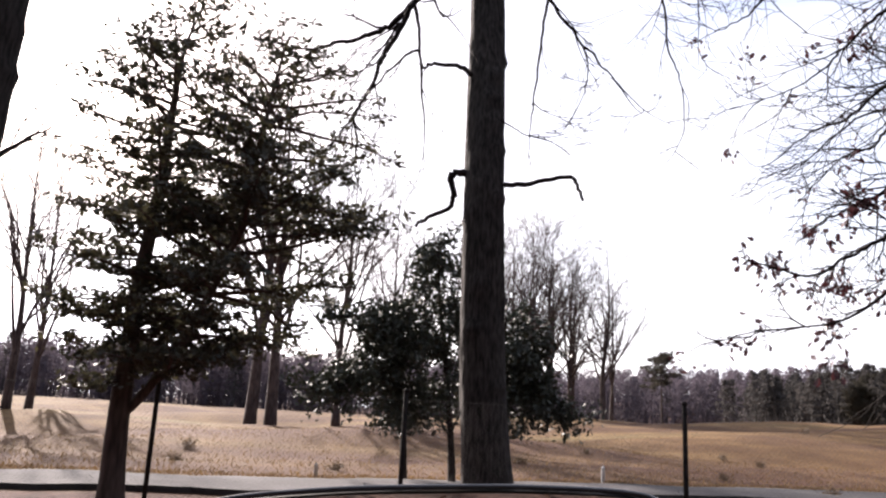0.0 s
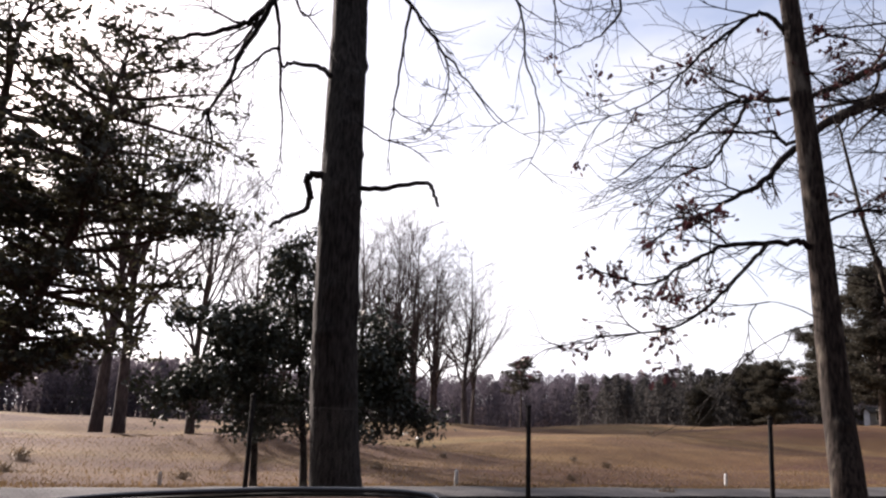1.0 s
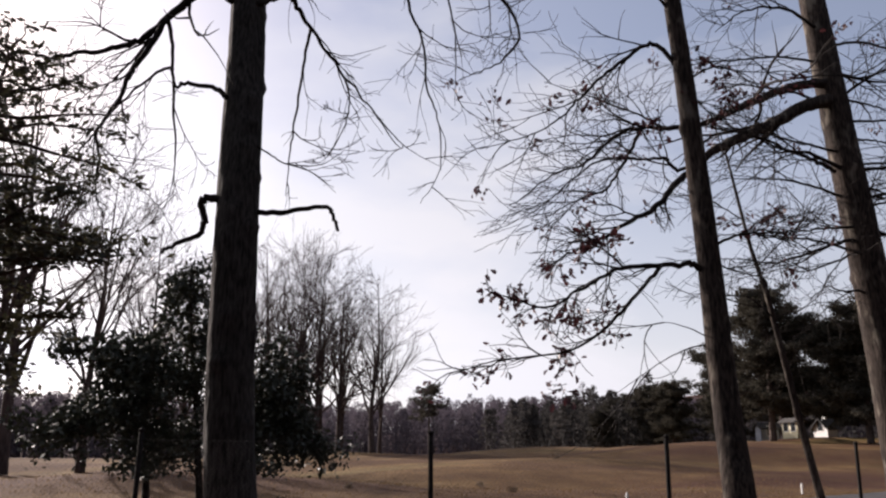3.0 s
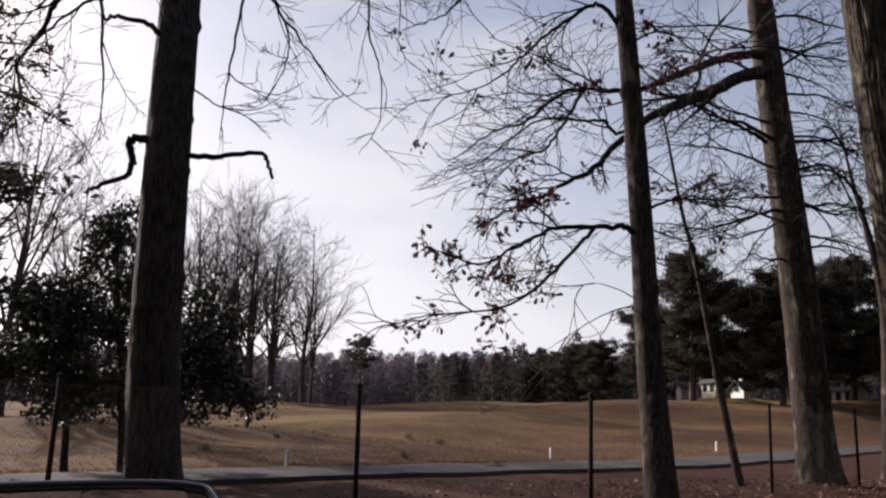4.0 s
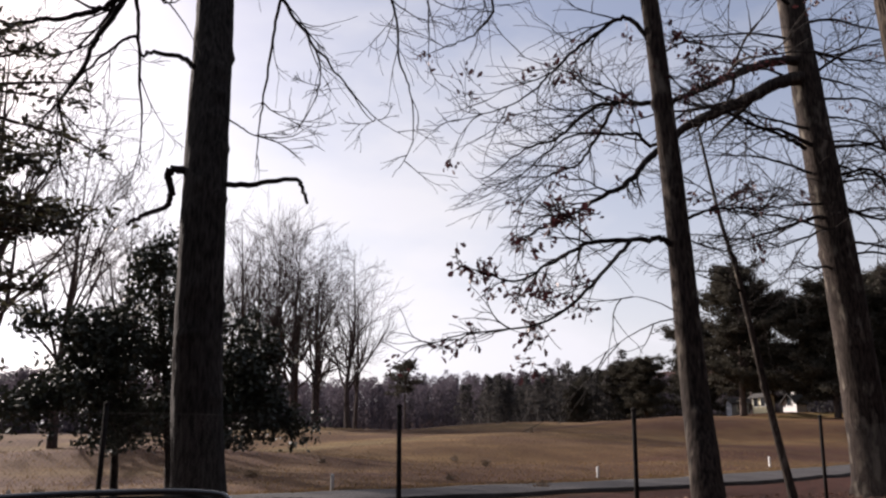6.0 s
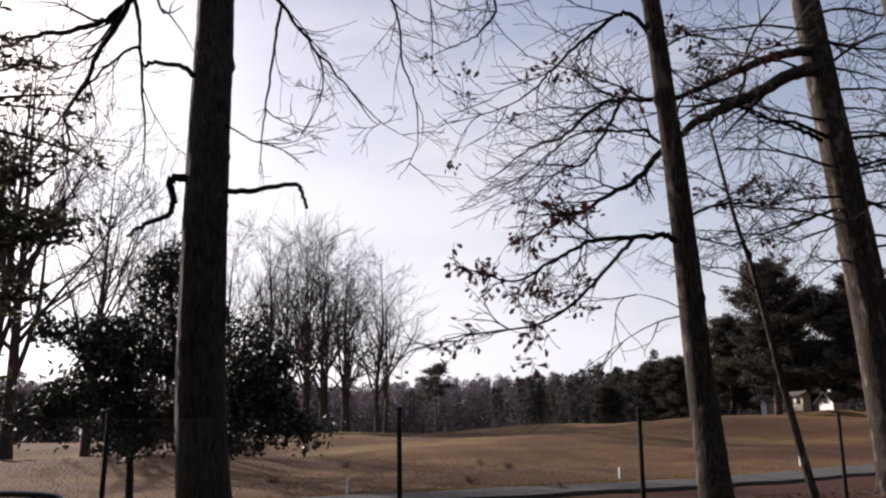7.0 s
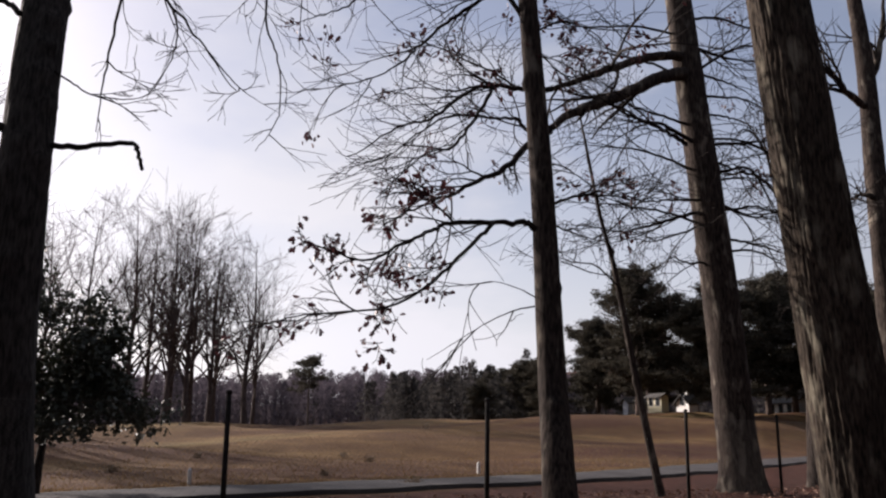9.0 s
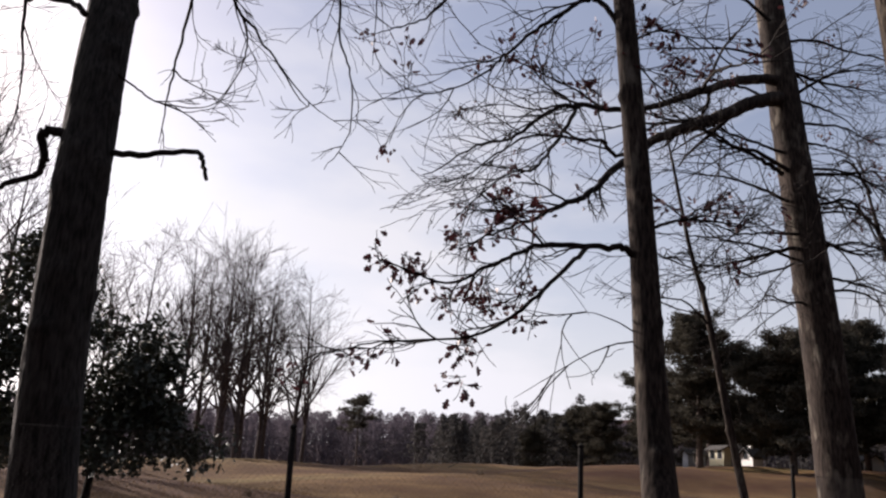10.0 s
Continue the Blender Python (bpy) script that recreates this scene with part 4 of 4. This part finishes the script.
# ---- distant woods ----
def woods(name, label, mat, seed, count, size, tall, dark):
    """Far trees: thin stems under fine upright twigs, thick with undergrowth at the edge."""
    r, g = np.random.RandomState(seed), Geo()
    c, stems = [], []
    for i in range(count):
        x = r.uniform(-210, 240)
        near = 168 - 0.22 * max(0, x) + 12 * math.sin(x * 0.03)
        y = near + abs(r.normal()) * 36
        h = tall * r.uniform(0.78, 1.1)
        if dark and i % 2:
            if i % 3:
                x, y = r.uniform(64, 260), r.uniform(112, 160)
            else:
                x, y, h = r.uniform(46, 78), r.uniform(104, 138), h * 0.72
        z = float(height(x, y))
        n = 300
        u = r.rand(n) ** 0.7
        wide = 2.3 * np.sqrt(np.clip(1.02 - (2 * u - 0.9) ** 2 * 0.8, 0.02, 1)) if not dark else 2.6 * (1.05 - u) ** 0.7
        a, d = r.uniform(0, 2 * np.pi, n), np.sqrt(r.rand(n))
        c.append(np.stack([x + wide * d * np.cos(a), y + wide * d * np.sin(a), z + 0.3 + u * h], axis=1))
        stems.append(((x, y, z - 0.5), h))
    c = np.concatenate(c)
    c[:, 2] = np.maximum(c[:, 2], height(c[:, 0], c[:, 1]) + 0.3)
    g.quads(cards(c, size, size * 0.34, seed + 1, -1.2 if not dark else -0.2))
    for (x, y, z), h in stems:
        g.tube([Vector((x, y, z)), Vector((x + r.uniform(-.5, .5), y, z + h * 0.95))], [0.22, 0.04], 3, False)
    tagged(new(name, g.mesh(name, mat, smooth=False)), label, "woods", kind="stuff")


woods("bare_woods", "leafless woods on the far rise, colour lifted purple-grey for haze", WOODS_BARE_HAZED, 51, 1800, 0.66, 11.6, False)
woods("pine_woods", "dark pines scattered through the far woods", WOODS_GREEN, 53, 400, 0.7, 11.4, True)


def unseen_woods():
    """An unseen wood added behind the camera and to both sides to block sky light."""
    r, g = np.random.RandomState(71), Geo()
    c = []
    for i in range(520):
        a = radians(r.uniform(160, 374))
        d = r.uniform(24, 46)
        x, y = 2 + d * math.cos(a), 2 + d * math.sin(a)
        h = r.uniform(17, 25)
        z = float(height(x, y))
        c.append(r.normal(size=(90, 3)) * np.array([2.2, 2.2, h * 0.23]) + np.array([x, y, z + h * 0.52]))
        g.tube([Vector((x, y, z - 0.3)), Vector((x + r.normal() * 0.4, y, z + h * 0.9))], [0.28, 0.05], 5, False)
    c = np.concatenate(c)
    c[:, 2] = np.maximum(c[:, 2], 0.4)
    g.quads(cards(c, 1.2, 0.7, 72, -0.3))
    tagged(new("unseen_woods", g.mesh("unseen_woods", WOODS_GREEN, smooth=False)), "unseen dark woods added to block sky light from behind", "woods", kind="stuff")


unseen_woods()


# ---- fence ----
FENCE_LINE = [(-8.4, 11.3), (-3.87, 11.75), (-0.28, 12.1), (3.66, 11.25), (7.33, 11.15), (12.9, 13.4), (17.0, 15.0), (21.5, 16.9)]


def build_fence():
    ob = thing("fence", on_ground(-0.25, 12.1), "dark thin-posted wire mesh fence along the yard", "fence")
    rng = random.Random(5)
    for x, y in FENCE_LINE:
        g = Geo()
        p = on_ground(x, y)
        lean = Vector((rng.uniform(-0.02, 0.02), rng.uniform(-0.02, 0.02), 0))
        g.tube([p + Vector((0, 0, -0.2)), p + lean * 0.5 + Vector((0, 0, 0.9)), p + lean + Vector((0, 0, 1.76)), p + lean + Vector((0, 0, 1.79))],
               [0.036, 0.035, 0.034, 0.02], 12)
        post = part("post", g, POST, ob)
        cap = Geo()
        cap.tube([p + lean + Vector((0, 0, 1.77)), p + lean + Vector((0, 0, 1.80)), p + lean + Vector((0, 0, 1.82))], [0.041, 0.041, 0.015], 12)
        part("cap", cap, POST, post)
    mesh, step, top = Geo(), 0.075, 1.62
    for (x0, y0), (x1, y1) in zip(FENCE_LINE, FENCE_LINE[1:]):
        a, b = on_ground(x0, y0), on_ground(x1, y1)
        span = (b - a).length
        n = int(span / step)
        for sgn in (1, -1):
            for k in range(-int(top / step), n + 1):
                s0, s1 = k * step, k * step + top
                z0, z1 = 0.05, 0.05 + top
                if s0 < 0:
                    z0, s0 = z0 - s0, 0.0
                if s1 > span:
                    z1, s1 = z1 - (s1 - span), span
                if z1 - z0 < 0.05:
                    continue
                u0, u1 = s0 / span, s1 / span
                if sgn < 0:
                    u0, u1 = 1 - u0, 1 - u1
                mesh.tube([a.lerp(b, u0) + Vector((0, 0, z0)), a.lerp(b, u1) + Vector((0, 0, z1))], [0.0009, 0.0009], 3, False)
        for z in (0.06, 1.66):
            mesh.tube([a + Vector((0, 0, z)), a.lerp(b, 0.5) + Vector((0, 0, z - 0.015)), b + Vector((0, 0, z))], [0.002] * 3, 4, False)
    part("wire_mesh", mesh, WIRE, ob, "grey diamond wire mesh", kind="stuff")


def build_stakes():
    for x, y, h in ((4.47, 20.8, 0.36), (13.8, 24.3, 0.36), (26.5, 31.6, 0.42), (40.3, 40.2, 0.46), (-2.4, 18.4, 0.26)):
        p = on_ground(x, y)
        ob = thing("boundary_stake", p, "short white painted boundary stake in the turf", "stake", "white stakes along the path")
        g = Geo()
        w = 0.038
        g.box(p + Vector((-w, -w, -0.1)), p + Vector((w, w, h)))
        body = part("stake", g, STAKE, ob, "", False)
        t = Geo()
        t.v.extend([p + Vector(q) for q in ((-w, -w, h), (w, -w, h), (w, w, h), (-w, w, h), (0, 0, h + 0.05))])
        t.f.extend([(0, 1, 4), (1, 2, 4), (2, 3, 4), (3, 0, 4)])
        part("tip", t, STAKE, body, "", False)


# ---- the open car ----
PAINT = plain("dark_car_paint", (0.012, 0.012, 0.016), (0.02, 0.02, 0.026), 0.25, 0.3, 3.0, 0, 1.0)
TRIM = plain("black_rubber_trim", (0.012, 0.012, 0.012), (0.03, 0.03, 0.03), 0.6, 0, 14.0, 0.001)
SEAT = plain("grey_seat_vinyl", (0.022, 0.021, 0.023), (0.045, 0.043, 0.045), 0.5, 0, 16.0, 0.002)
CHROME = plain("satin_metal", (0.5, 0.5, 0.52), (0.65, 0.65, 0.67), 0.25, 1.0, 8.0)
GLASS = glass_material("windscreen_glass", (0.3, 0.34, 0.33))
LENS = glass_material("lamp_lens", (0.9, 0.9, 0.9))
CX = 0.24


def loft(sections, ring=24, power=3.2):
    """A body lofted through (y, half width, low z, high z) sections."""
    g = Geo()
    for y, hw, lo, hi in sections:
        for k in range(ring):
            a = 2 * math.pi * k / ring
            ca, sa = math.cos(a), math.sin(a)
            g.v.append((CX + hw * math.copysign(abs(ca) ** (2 / power), ca), y, (lo + hi) / 2 + (hi - lo) / 2 * math.copysign(abs(sa) ** (2 / power), sa)))
    for i in range(len(sections) - 1):
        for k in range(ring):
            k2 = (k + 1) % ring
            g.f.append((i * ring + k, (i + 1) * ring + k, (i + 1) * ring + k2, i * ring + k2))
    g.f.append(tuple(range(ring)))
    g.f.append(tuple(reversed(range((len(sections) - 1) * ring, len(sections) * ring))))
    return g


def build_car():
    ob = thing("car", (CX, 2.3, 0), "small dark open-topped sports car parked on the yard", "car")
    lower = loft([(0.72, 0.55, 0.25, 0.5), (0.78, 0.70, 0.2, 0.6), (1.0, 0.8, 0.18, 0.66), (1.45, 0.83, 0.17, 0.7), (2.0, 0.83, 0.17, 0.72), (3.0, 0.83, 0.17, 0.73),
                  (3.7, 0.82, 0.18, 0.74), (4.1, 0.76, 0.22, 0.72), (4.25, 0.6, 0.3, 0.6)])
    body = part("body", lower, PAINT, ob)
    part("bonnet", loft([(0.95, 0.6, 0.55, 0.665), (1.15, 0.66, 0.56, 0.72), (1.5, 0.68, 0.58, 0.765), (1.86, 0.66, 0.6, 0.79)], 24, 4), PAINT, body)
    part("boot_lid", loft([(3.35, 0.66, 0.6, 0.8), (3.7, 0.64, 0.58, 0.79), (4.08, 0.56, 0.55, 0.74)], 24, 4), PAINT, body)
    # windscreen frame: two raked pillars and a thin bowed header with round corners
    rim = spline([(CX - 0.72, 1.9, 0.78), (CX - 0.67, 2.2, 1.062), (CX - 0.62, 2.44, 1.212), (CX - 0.55, 2.49, 1.248), (CX - 0.27, 2.48, 1.274), (CX, 2.475, 1.282),
                  (CX + 0.27, 2.48, 1.282), (CX + 0.55, 2.49, 1.266), (CX + 0.62, 2.44, 1.227), (CX + 0.67, 2.2, 1.072), (CX + 0.72, 1.9, 0.78)], 8)
    g = Geo()
    g.tube(rim, [0.008] * len(rim), 10)
    frame_ob = part("windscreen_frame", g, PAINT, ob, "thin dark windscreen frame with rounded corners")
    seal = Geo()
    seal.tube([p + Vector((0, 0.004, -0.014)) for p in rim[14:-14]], [0.005] * (len(rim) - 28), 6)
    part("seal", seal, TRIM, frame_ob)
    pane = Geo()
    n = 12
    for i in range(n + 1):
        u = -1 + 2 * i / n
        pane.v.append((CX + 0.69 * u, 1.92 - 0.02 * (1 - u * u), 0.79))
        pane.v.append((CX + 0.55 * u, 2.478, 1.25 + 0.01 * u + 0.024 * (1 - u * u)))
    for i in range(n):
        pane.f.append((2 * i, 2 * i + 2, 2 * i + 3, 2 * i + 1))
    w = part("windscreen", pane, GLASS, frame_ob, "clear raked windscreen")
    w.visible_shadow = False
    dash = loft([(1.95, 0.64, 0.62, 0.8), (2.15, 0.66, 0.6, 0.84), (2.3, 0.64, 0.6, 0.8)], 20, 4)
    part("dashboard", dash, TRIM, ob)
    for sx in (-0.36, 0.36):
        s = loft([(2.75, 0.24, 0.4, 0.55), (3.05, 0.25, 0.36, 0.56), (3.2, 0.23, 0.36, 0.9), (3.3, 0.2, 0.5, 0.9)], 18, 3.5)
        s.v = [(x + sx, y, z) for x, y, z in s.v]
        seat = part("seat", s, SEAT, ob, "grey vinyl seat")
        h = loft([(3.2, 0.08, 0.8, 0.89), (3.24, 0.12, 0.78, 0.92), (3.3, 0.11, 0.79, 0.91)], 16, 2.6)
        h.v = [(x + sx, y, z) for x, y, z in h.v]
        part("headrest", h, SEAT, seat)
    wheel = Geo()
    ring = [Vector((CX + 0.36 + 0.17 * math.cos(a), 2.48 + 0.06 * math.sin(a), 0.84 + 0.15 * math.sin(a))) for a in np.linspace(0, 2 * math.pi, 25)]
    wheel.tube(ring, [0.014] * 25, 6, False)
    part("steering_wheel", wheel, TRIM, ob)
    for side in (-1, 1):
        m = loft([(2.02, 0.05, 0.84, 0.93), (2.07, 0.09, 0.81, 0.95), (2.14, 0.085, 0.82, 0.94)], 16, 2.8)
        m.v = [(x + side * 0.86, y, z) for x, y, z in m.v]
        mir = part("door_mirror", m, PAINT, ob)
        arm = Geo()
        arm.tube([Vector((CX + side * 0.74, 2.06, 0.72)), Vector((CX + side * 0.82, 2.08, 0.85))], [0.02, 0.018], 8)
        part("stalk", arm, TRIM, mir)
        lamp = loft([(0.5, 0.06, 0.5, 0.6), (0.53, 0.1, 0.47, 0.63), (0.6, 0.11, 0.48, 0.65)], 16, 2.5)
        lamp.v = [(x + side * 0.52, y + 0.27, z) for x, y, z in lamp.v]
        part("headlight", lamp, LENS, ob)
        for wy in (1.25, 3.45):
            tyre = Geo()
            x0 = CX + side * 0.74
            prof = ((-0.09, 0.2), (-0.095, 0.27), (-0.07, 0.3), (0.07, 0.3), (0.095, 0.27), (0.09, 0.2))
            for k in range(28):
                a = 2 * math.pi * k / 28
                tyre.v.extend((x0 + u, wy + r * math.cos(a), 0.3 + r * math.sin(a)) for u, r in prof)
            for k in range(28):
                for j in range(5):
                    k2 = (k + 1) % 28
                    tyre.f.append((k * 6 + j, k * 6 + j + 1, k2 * 6 + j + 1, k2 * 6 + j))
            whl = part("wheel", tyre, TRIM, ob, "black tyre on a metal rim")
            rimg = Geo()
            rimg.tube([Vector((x0 - 0.07, wy, 0.3)), Vector((x0 + 0.07, wy, 0.3))], [0.2, 0.2], 24)
            for k in range(5):
                a = 2 * math.pi * k / 5
                rimg.tube([Vector((x0 + side * 0.075, wy, 0.3)), Vector((x0 + side * 0.08, wy + 0.18 * math.cos(a), 0.3 + 0.18 * math.sin(a)))], [0.03, 0.02], 6)
            part("rim", rimg, CHROME, whl)
    ob.rotation_euler = (0, radians(-2.6), 0)
    ob.location.y, ob.location.z = ob.location.y - 0.37, -0.02


# ---- houses beyond the turf ----
SIDING = plain("white_siding", (0.70, 0.69, 0.66), (0.82, 0.81, 0.78), 0.6, 0, 2.0)
CREAM = plain("cream_siding", (0.72, 0.66, 0.44), (0.82, 0.76, 0.52), 0.6, 0, 2.0)
GREY_WALL = plain("pale_blue_grey_siding", (0.22, 0.24, 0.28), (0.3, 0.32, 0.36), 0.6, 0, 2.0)
SHINGLE = plain("dark_roof_shingle", (0.05, 0.048, 0.048), (0.11, 0.105, 0.10), 0.9, 0, 5.0, 0.02)
WINDOW = plain("dark_window_glass", (0.02, 0.022, 0.026), (0.05, 0.055, 0.06), 0.1, 0, 1.0)


def gable_house(name, label, x, y, w, d, wall_h, roof_h, wall_mat, front=True, windows=2, chimney=False, side=False):
    """A house with a gable (front) or an eave towards the turf."""
    z = float(height(x, y)) - 0.1
    ob = thing(name, (x, y, z), label, "house", "houses beyond the turf")
    lo, hi = Vector((x - w / 2, y - d / 2, z)), Vector((x + w / 2, y + d / 2, z + wall_h))
    g = Geo()
    g.box(lo, hi)
    if front:
        b = len(g.v)
        g.v.extend([(lo.x, lo.y, hi.z), (hi.x, lo.y, hi.z), (x, lo.y, hi.z + roof_h), (lo.x, hi.y, hi.z), (hi.x, hi.y, hi.z), (x, hi.y, hi.z + roof_h)])
        g.f.extend([(b, b + 1, b + 2), (b + 5, b + 4, b + 3)])
    else:
        b = len(g.v)
        g.v.extend([(lo.x, lo.y, hi.z), (lo.x, hi.y, hi.z), (lo.x, y, hi.z + roof_h), (hi.x, lo.y, hi.z), (hi.x, hi.y, hi.z), (hi.x, y, hi.z + roof_h)])
        g.f.extend([(b, b + 1, b + 2), (b + 5, b + 4, b + 3)])
    part("wall", g, wall_mat, ob, "", False)
    r = Geo()
    e, t = 0.35, 0.14
    if front:
        edge = [(lo.x - e, hi.z - e * roof_h / (w / 2)), (x, hi.z + roof_h), (hi.x + e, hi.z - e * roof_h / (w / 2))]
        for yy in (lo.y - e, hi.y + e):
            r.v.extend([(px, yy, pz + 0.01) for px, pz in edge] + [(px, yy, pz + t) for px, pz in edge])
    else:
        edge = [(lo.y - e, hi.z - e * roof_h / (d / 2)), (y, hi.z + roof_h), (hi.y + e, hi.z - e * roof_h / (d / 2))]
        for xx in (lo.x - e, hi.x + e):
            r.v.extend([(xx, py, pz + 0.01) for py, pz in edge] + [(xx, py, pz + t) for py, pz in edge])
    r.f.extend([(0, 1, 4, 3), (1, 2, 5, 4), (6, 9, 10, 7), (7, 10, 11, 8), (3, 4, 10, 9), (4, 5, 11, 10), (0, 6, 7, 1), (1, 7, 8, 2), (0, 3, 9, 6), (2, 8, 11, 5)])
    roof = part("roof", r, SHINGLE, ob, "", False)
    if chimney:
        c = Geo()
        c.box((x - 0.16, y - 0.2, hi.z + roof_h * 0.5), (x + 0.16, y + 0.2, hi.z + roof_h + 0.35))
        part("chimney", c, SIDING, roof, "white chimney", False)
    for i in range(windows):
        wx = lo.x + w * (i + 0.5) / windows
        if side:
            wy = lo.y + d * (i + 0.5) / windows
            f = Geo()
            f.box((lo.x - 0.05, wy - 0.45, z + 0.8), (lo.x - 0.002, wy + 0.45, z + 2.1))
            win = part("window", f, SIDING, ob, "", False)
            p = Geo()
            p.box((lo.x - 0.07, wy - 0.38, z + 0.88), (lo.x - 0.052, wy + 0.38, z + 2.02))
            part("pane", p, WINDOW, win, "", False)
            continue
        f = Geo()
        f.box((wx - 0.5, lo.y - 0.05, z + 0.9), (wx + 0.5, lo.y - 0.002, z + 2.2))
        win = part("window", f, SIDING, ob, "", False)
        p = Geo()
        p.box((wx - 0.42, lo.y - 0.07, z + 0.98), (wx + 0.42, lo.y - 0.052, z + 2.12))
        part("pane", p, WINDOW, win, "", False)


# ---- small growth and litter ----
def fallen_leaves():
    g, rng = Geo(), random.Random(91)
    for i in range(9000):
        x = rng.uniform(-8, 26)
        y = rng.uniform(5.5, 16.5)
        s = float(beyond(x, y))
        bias = min(1, max(0.08, (x - 2) / 9)) * (1 if s < -4 else 0.5)
        if s > -1.9 or rng.random() > bias:
            continue
        p = on_ground(x, y, 0.012)
        size = rng.uniform(0.05, 0.12)
        a = rng.uniform(0, 2 * math.pi)
        way = Vector((math.cos(a), math.sin(a), rng.uniform(-0.1, 0.7))).normalized()
        side = way.cross(Vector((rng.gauss(0, 0.4), rng.gauss(0, 0.4), 1))).normalized()
        up = side.cross(way)
        b = len(g.v)
        c = rng.uniform(0.1, 0.5)
        for u, w in ((0, 0), (0.35, 0.3), (0.75, 0.26), (1, 0), (0.75, -0.26), (0.35, -0.3)):
            g.v.append(p + way * (u * size) + side * (w * size) + up * (abs(w) * size * c * 2) + Vector((0, 0, 0.012)))
        g.f.append((b, b + 1, b + 2, b + 3))
        g.f.append((b, b + 3, b + 4, b + 5))
    tagged(new("fallen_leaves", g.mesh("fallen_leaves", LITTER_LEAF, smooth=False)), "dry brown oak leaves strewn over the soil", "leaves", kind="stuff")


def weed_clump(x, y, size, seed):
    rng, g = random.Random(seed), Geo()
    p = on_ground(x, y)
    ob = thing("weed_clump", p, "small dry brown weed clump in the turf", "weed", "weed clumps in the turf")
    for i in range(26):
        a = rng.uniform(0, 2 * math.pi)
        way = Vector((math.cos(a) * 0.5, math.sin(a) * 0.5, rng.uniform(0.4, 1.0)))
        grow(g, p + Vector((rng.gauss(0, size * 0.2), rng.gauss(0, size * 0.2), -0.02)), way, size * rng.uniform(0.6, 1.1), 0.008, 1, rng, -0.4, 3, 3, 0.7, None, 0.004)
    part("stem_tuft", g, WEED, ob, kind="stuff")
    lf = Geo()
    r = np.random.RandomState(seed)
    c = r.normal(size=(90, 3)) * np.array([size * 0.3, size * 0.3, size * 0.2]) + np.array([p.x, p.y, p.z + size * 0.45])
    c[:, 2] = np.maximum(c[:, 2], p.z + 0.02)
    lf.quads(cards(c, size * 0.22, size * 0.1, seed))
    part("foliage", lf, WEED, ob, "", False, "stuff")


def grass_edge():
    """Ragged tufts along both sides of the path and over the nearer turf."""
    r = np.random.RandomState(17)
    n = 26000
    x = r.uniform(-14, 34, n)
    s = np.where(r.rand(n) < 0.35, r.uniform(1.6, 2.6, n), 1.6 + 22 * r.rand(n) ** 1.4)
    y = np.interp(x, PX, PY) + s / 0.9
    z = height(x, y)
    tall = r.uniform(0.03, 0.1, n)
    a = r.uniform(0, 2 * np.pi, n)
    wide = np.stack([np.cos(a), np.sin(a), np.zeros(n)], axis=1) * 0.018
    tip = np.stack([r.normal(0, 0.03, n), r.normal(0, 0.03, n), tall], axis=1)
    root = np.stack([x, y, z - 0.01], axis=1)
    g = Geo()
    g.quads(np.stack([root - wide, root + wide, root + tip + wide * 0.2, root + tip - wide * 0.2], axis=1))
    tagged(new("grass_tufts", g.mesh("grass_tufts", TUFT, smooth=False)), "straw-coloured dormant grass tufts by the path", "grass", kind="stuff")


TUFT = foliage("straw_grass", (0.13, 0.078, 0.036), (0.26, 0.17, 0.08), 0.3, 0.8, 0.4)
build_fence()
build_stakes()
build_car()
gable_house("house", "low pale blue-grey house behind the pines", 66.9, 86.0, 2.6, 1.0, 2.0, 0.4, GREY_WALL, False, 1)
gable_house("house", "cream sunlit house among dark pines", 68.0, 82.6, 1.1, 2.6, 2.0, 0.3, CREAM, True, 2, False, True)
gable_house("house", "white gabled house with a chimney", 72.4, 82.4, 1.5, 2.3, 1.2, 0.95, SIDING, False, 1, True, True)
gable_house("house", "long white low house seen between trunks", 90.0, 82.6, 3.0, 4.4, 2.2, 0.7, SIDING, True, 3, False, True)
fallen_leaves()
grass_edge()
for k, (x, y, s) in enumerate(((9.6, 19.6, 0.5), (8.8, 24.5, 0.35), (12.5, 31, 0.4), (-6.5, 21.5, 0.4), (-2.2, 20.3, 0.35), (3.0, 27, 0.4), (6.3, 33, 0.4), (1.5, 9.6, 0.3),
                               (6.3, 9.8, 0.28), (4.8, 9.2, 0.22), (-7.8, 27, 0.6), (14.5, 41, 0.45), (25, 55, 0.7), (-2.5, 10.5, 0.25))):
    weed_clump(x, y, s * 0.7, 400 + k)
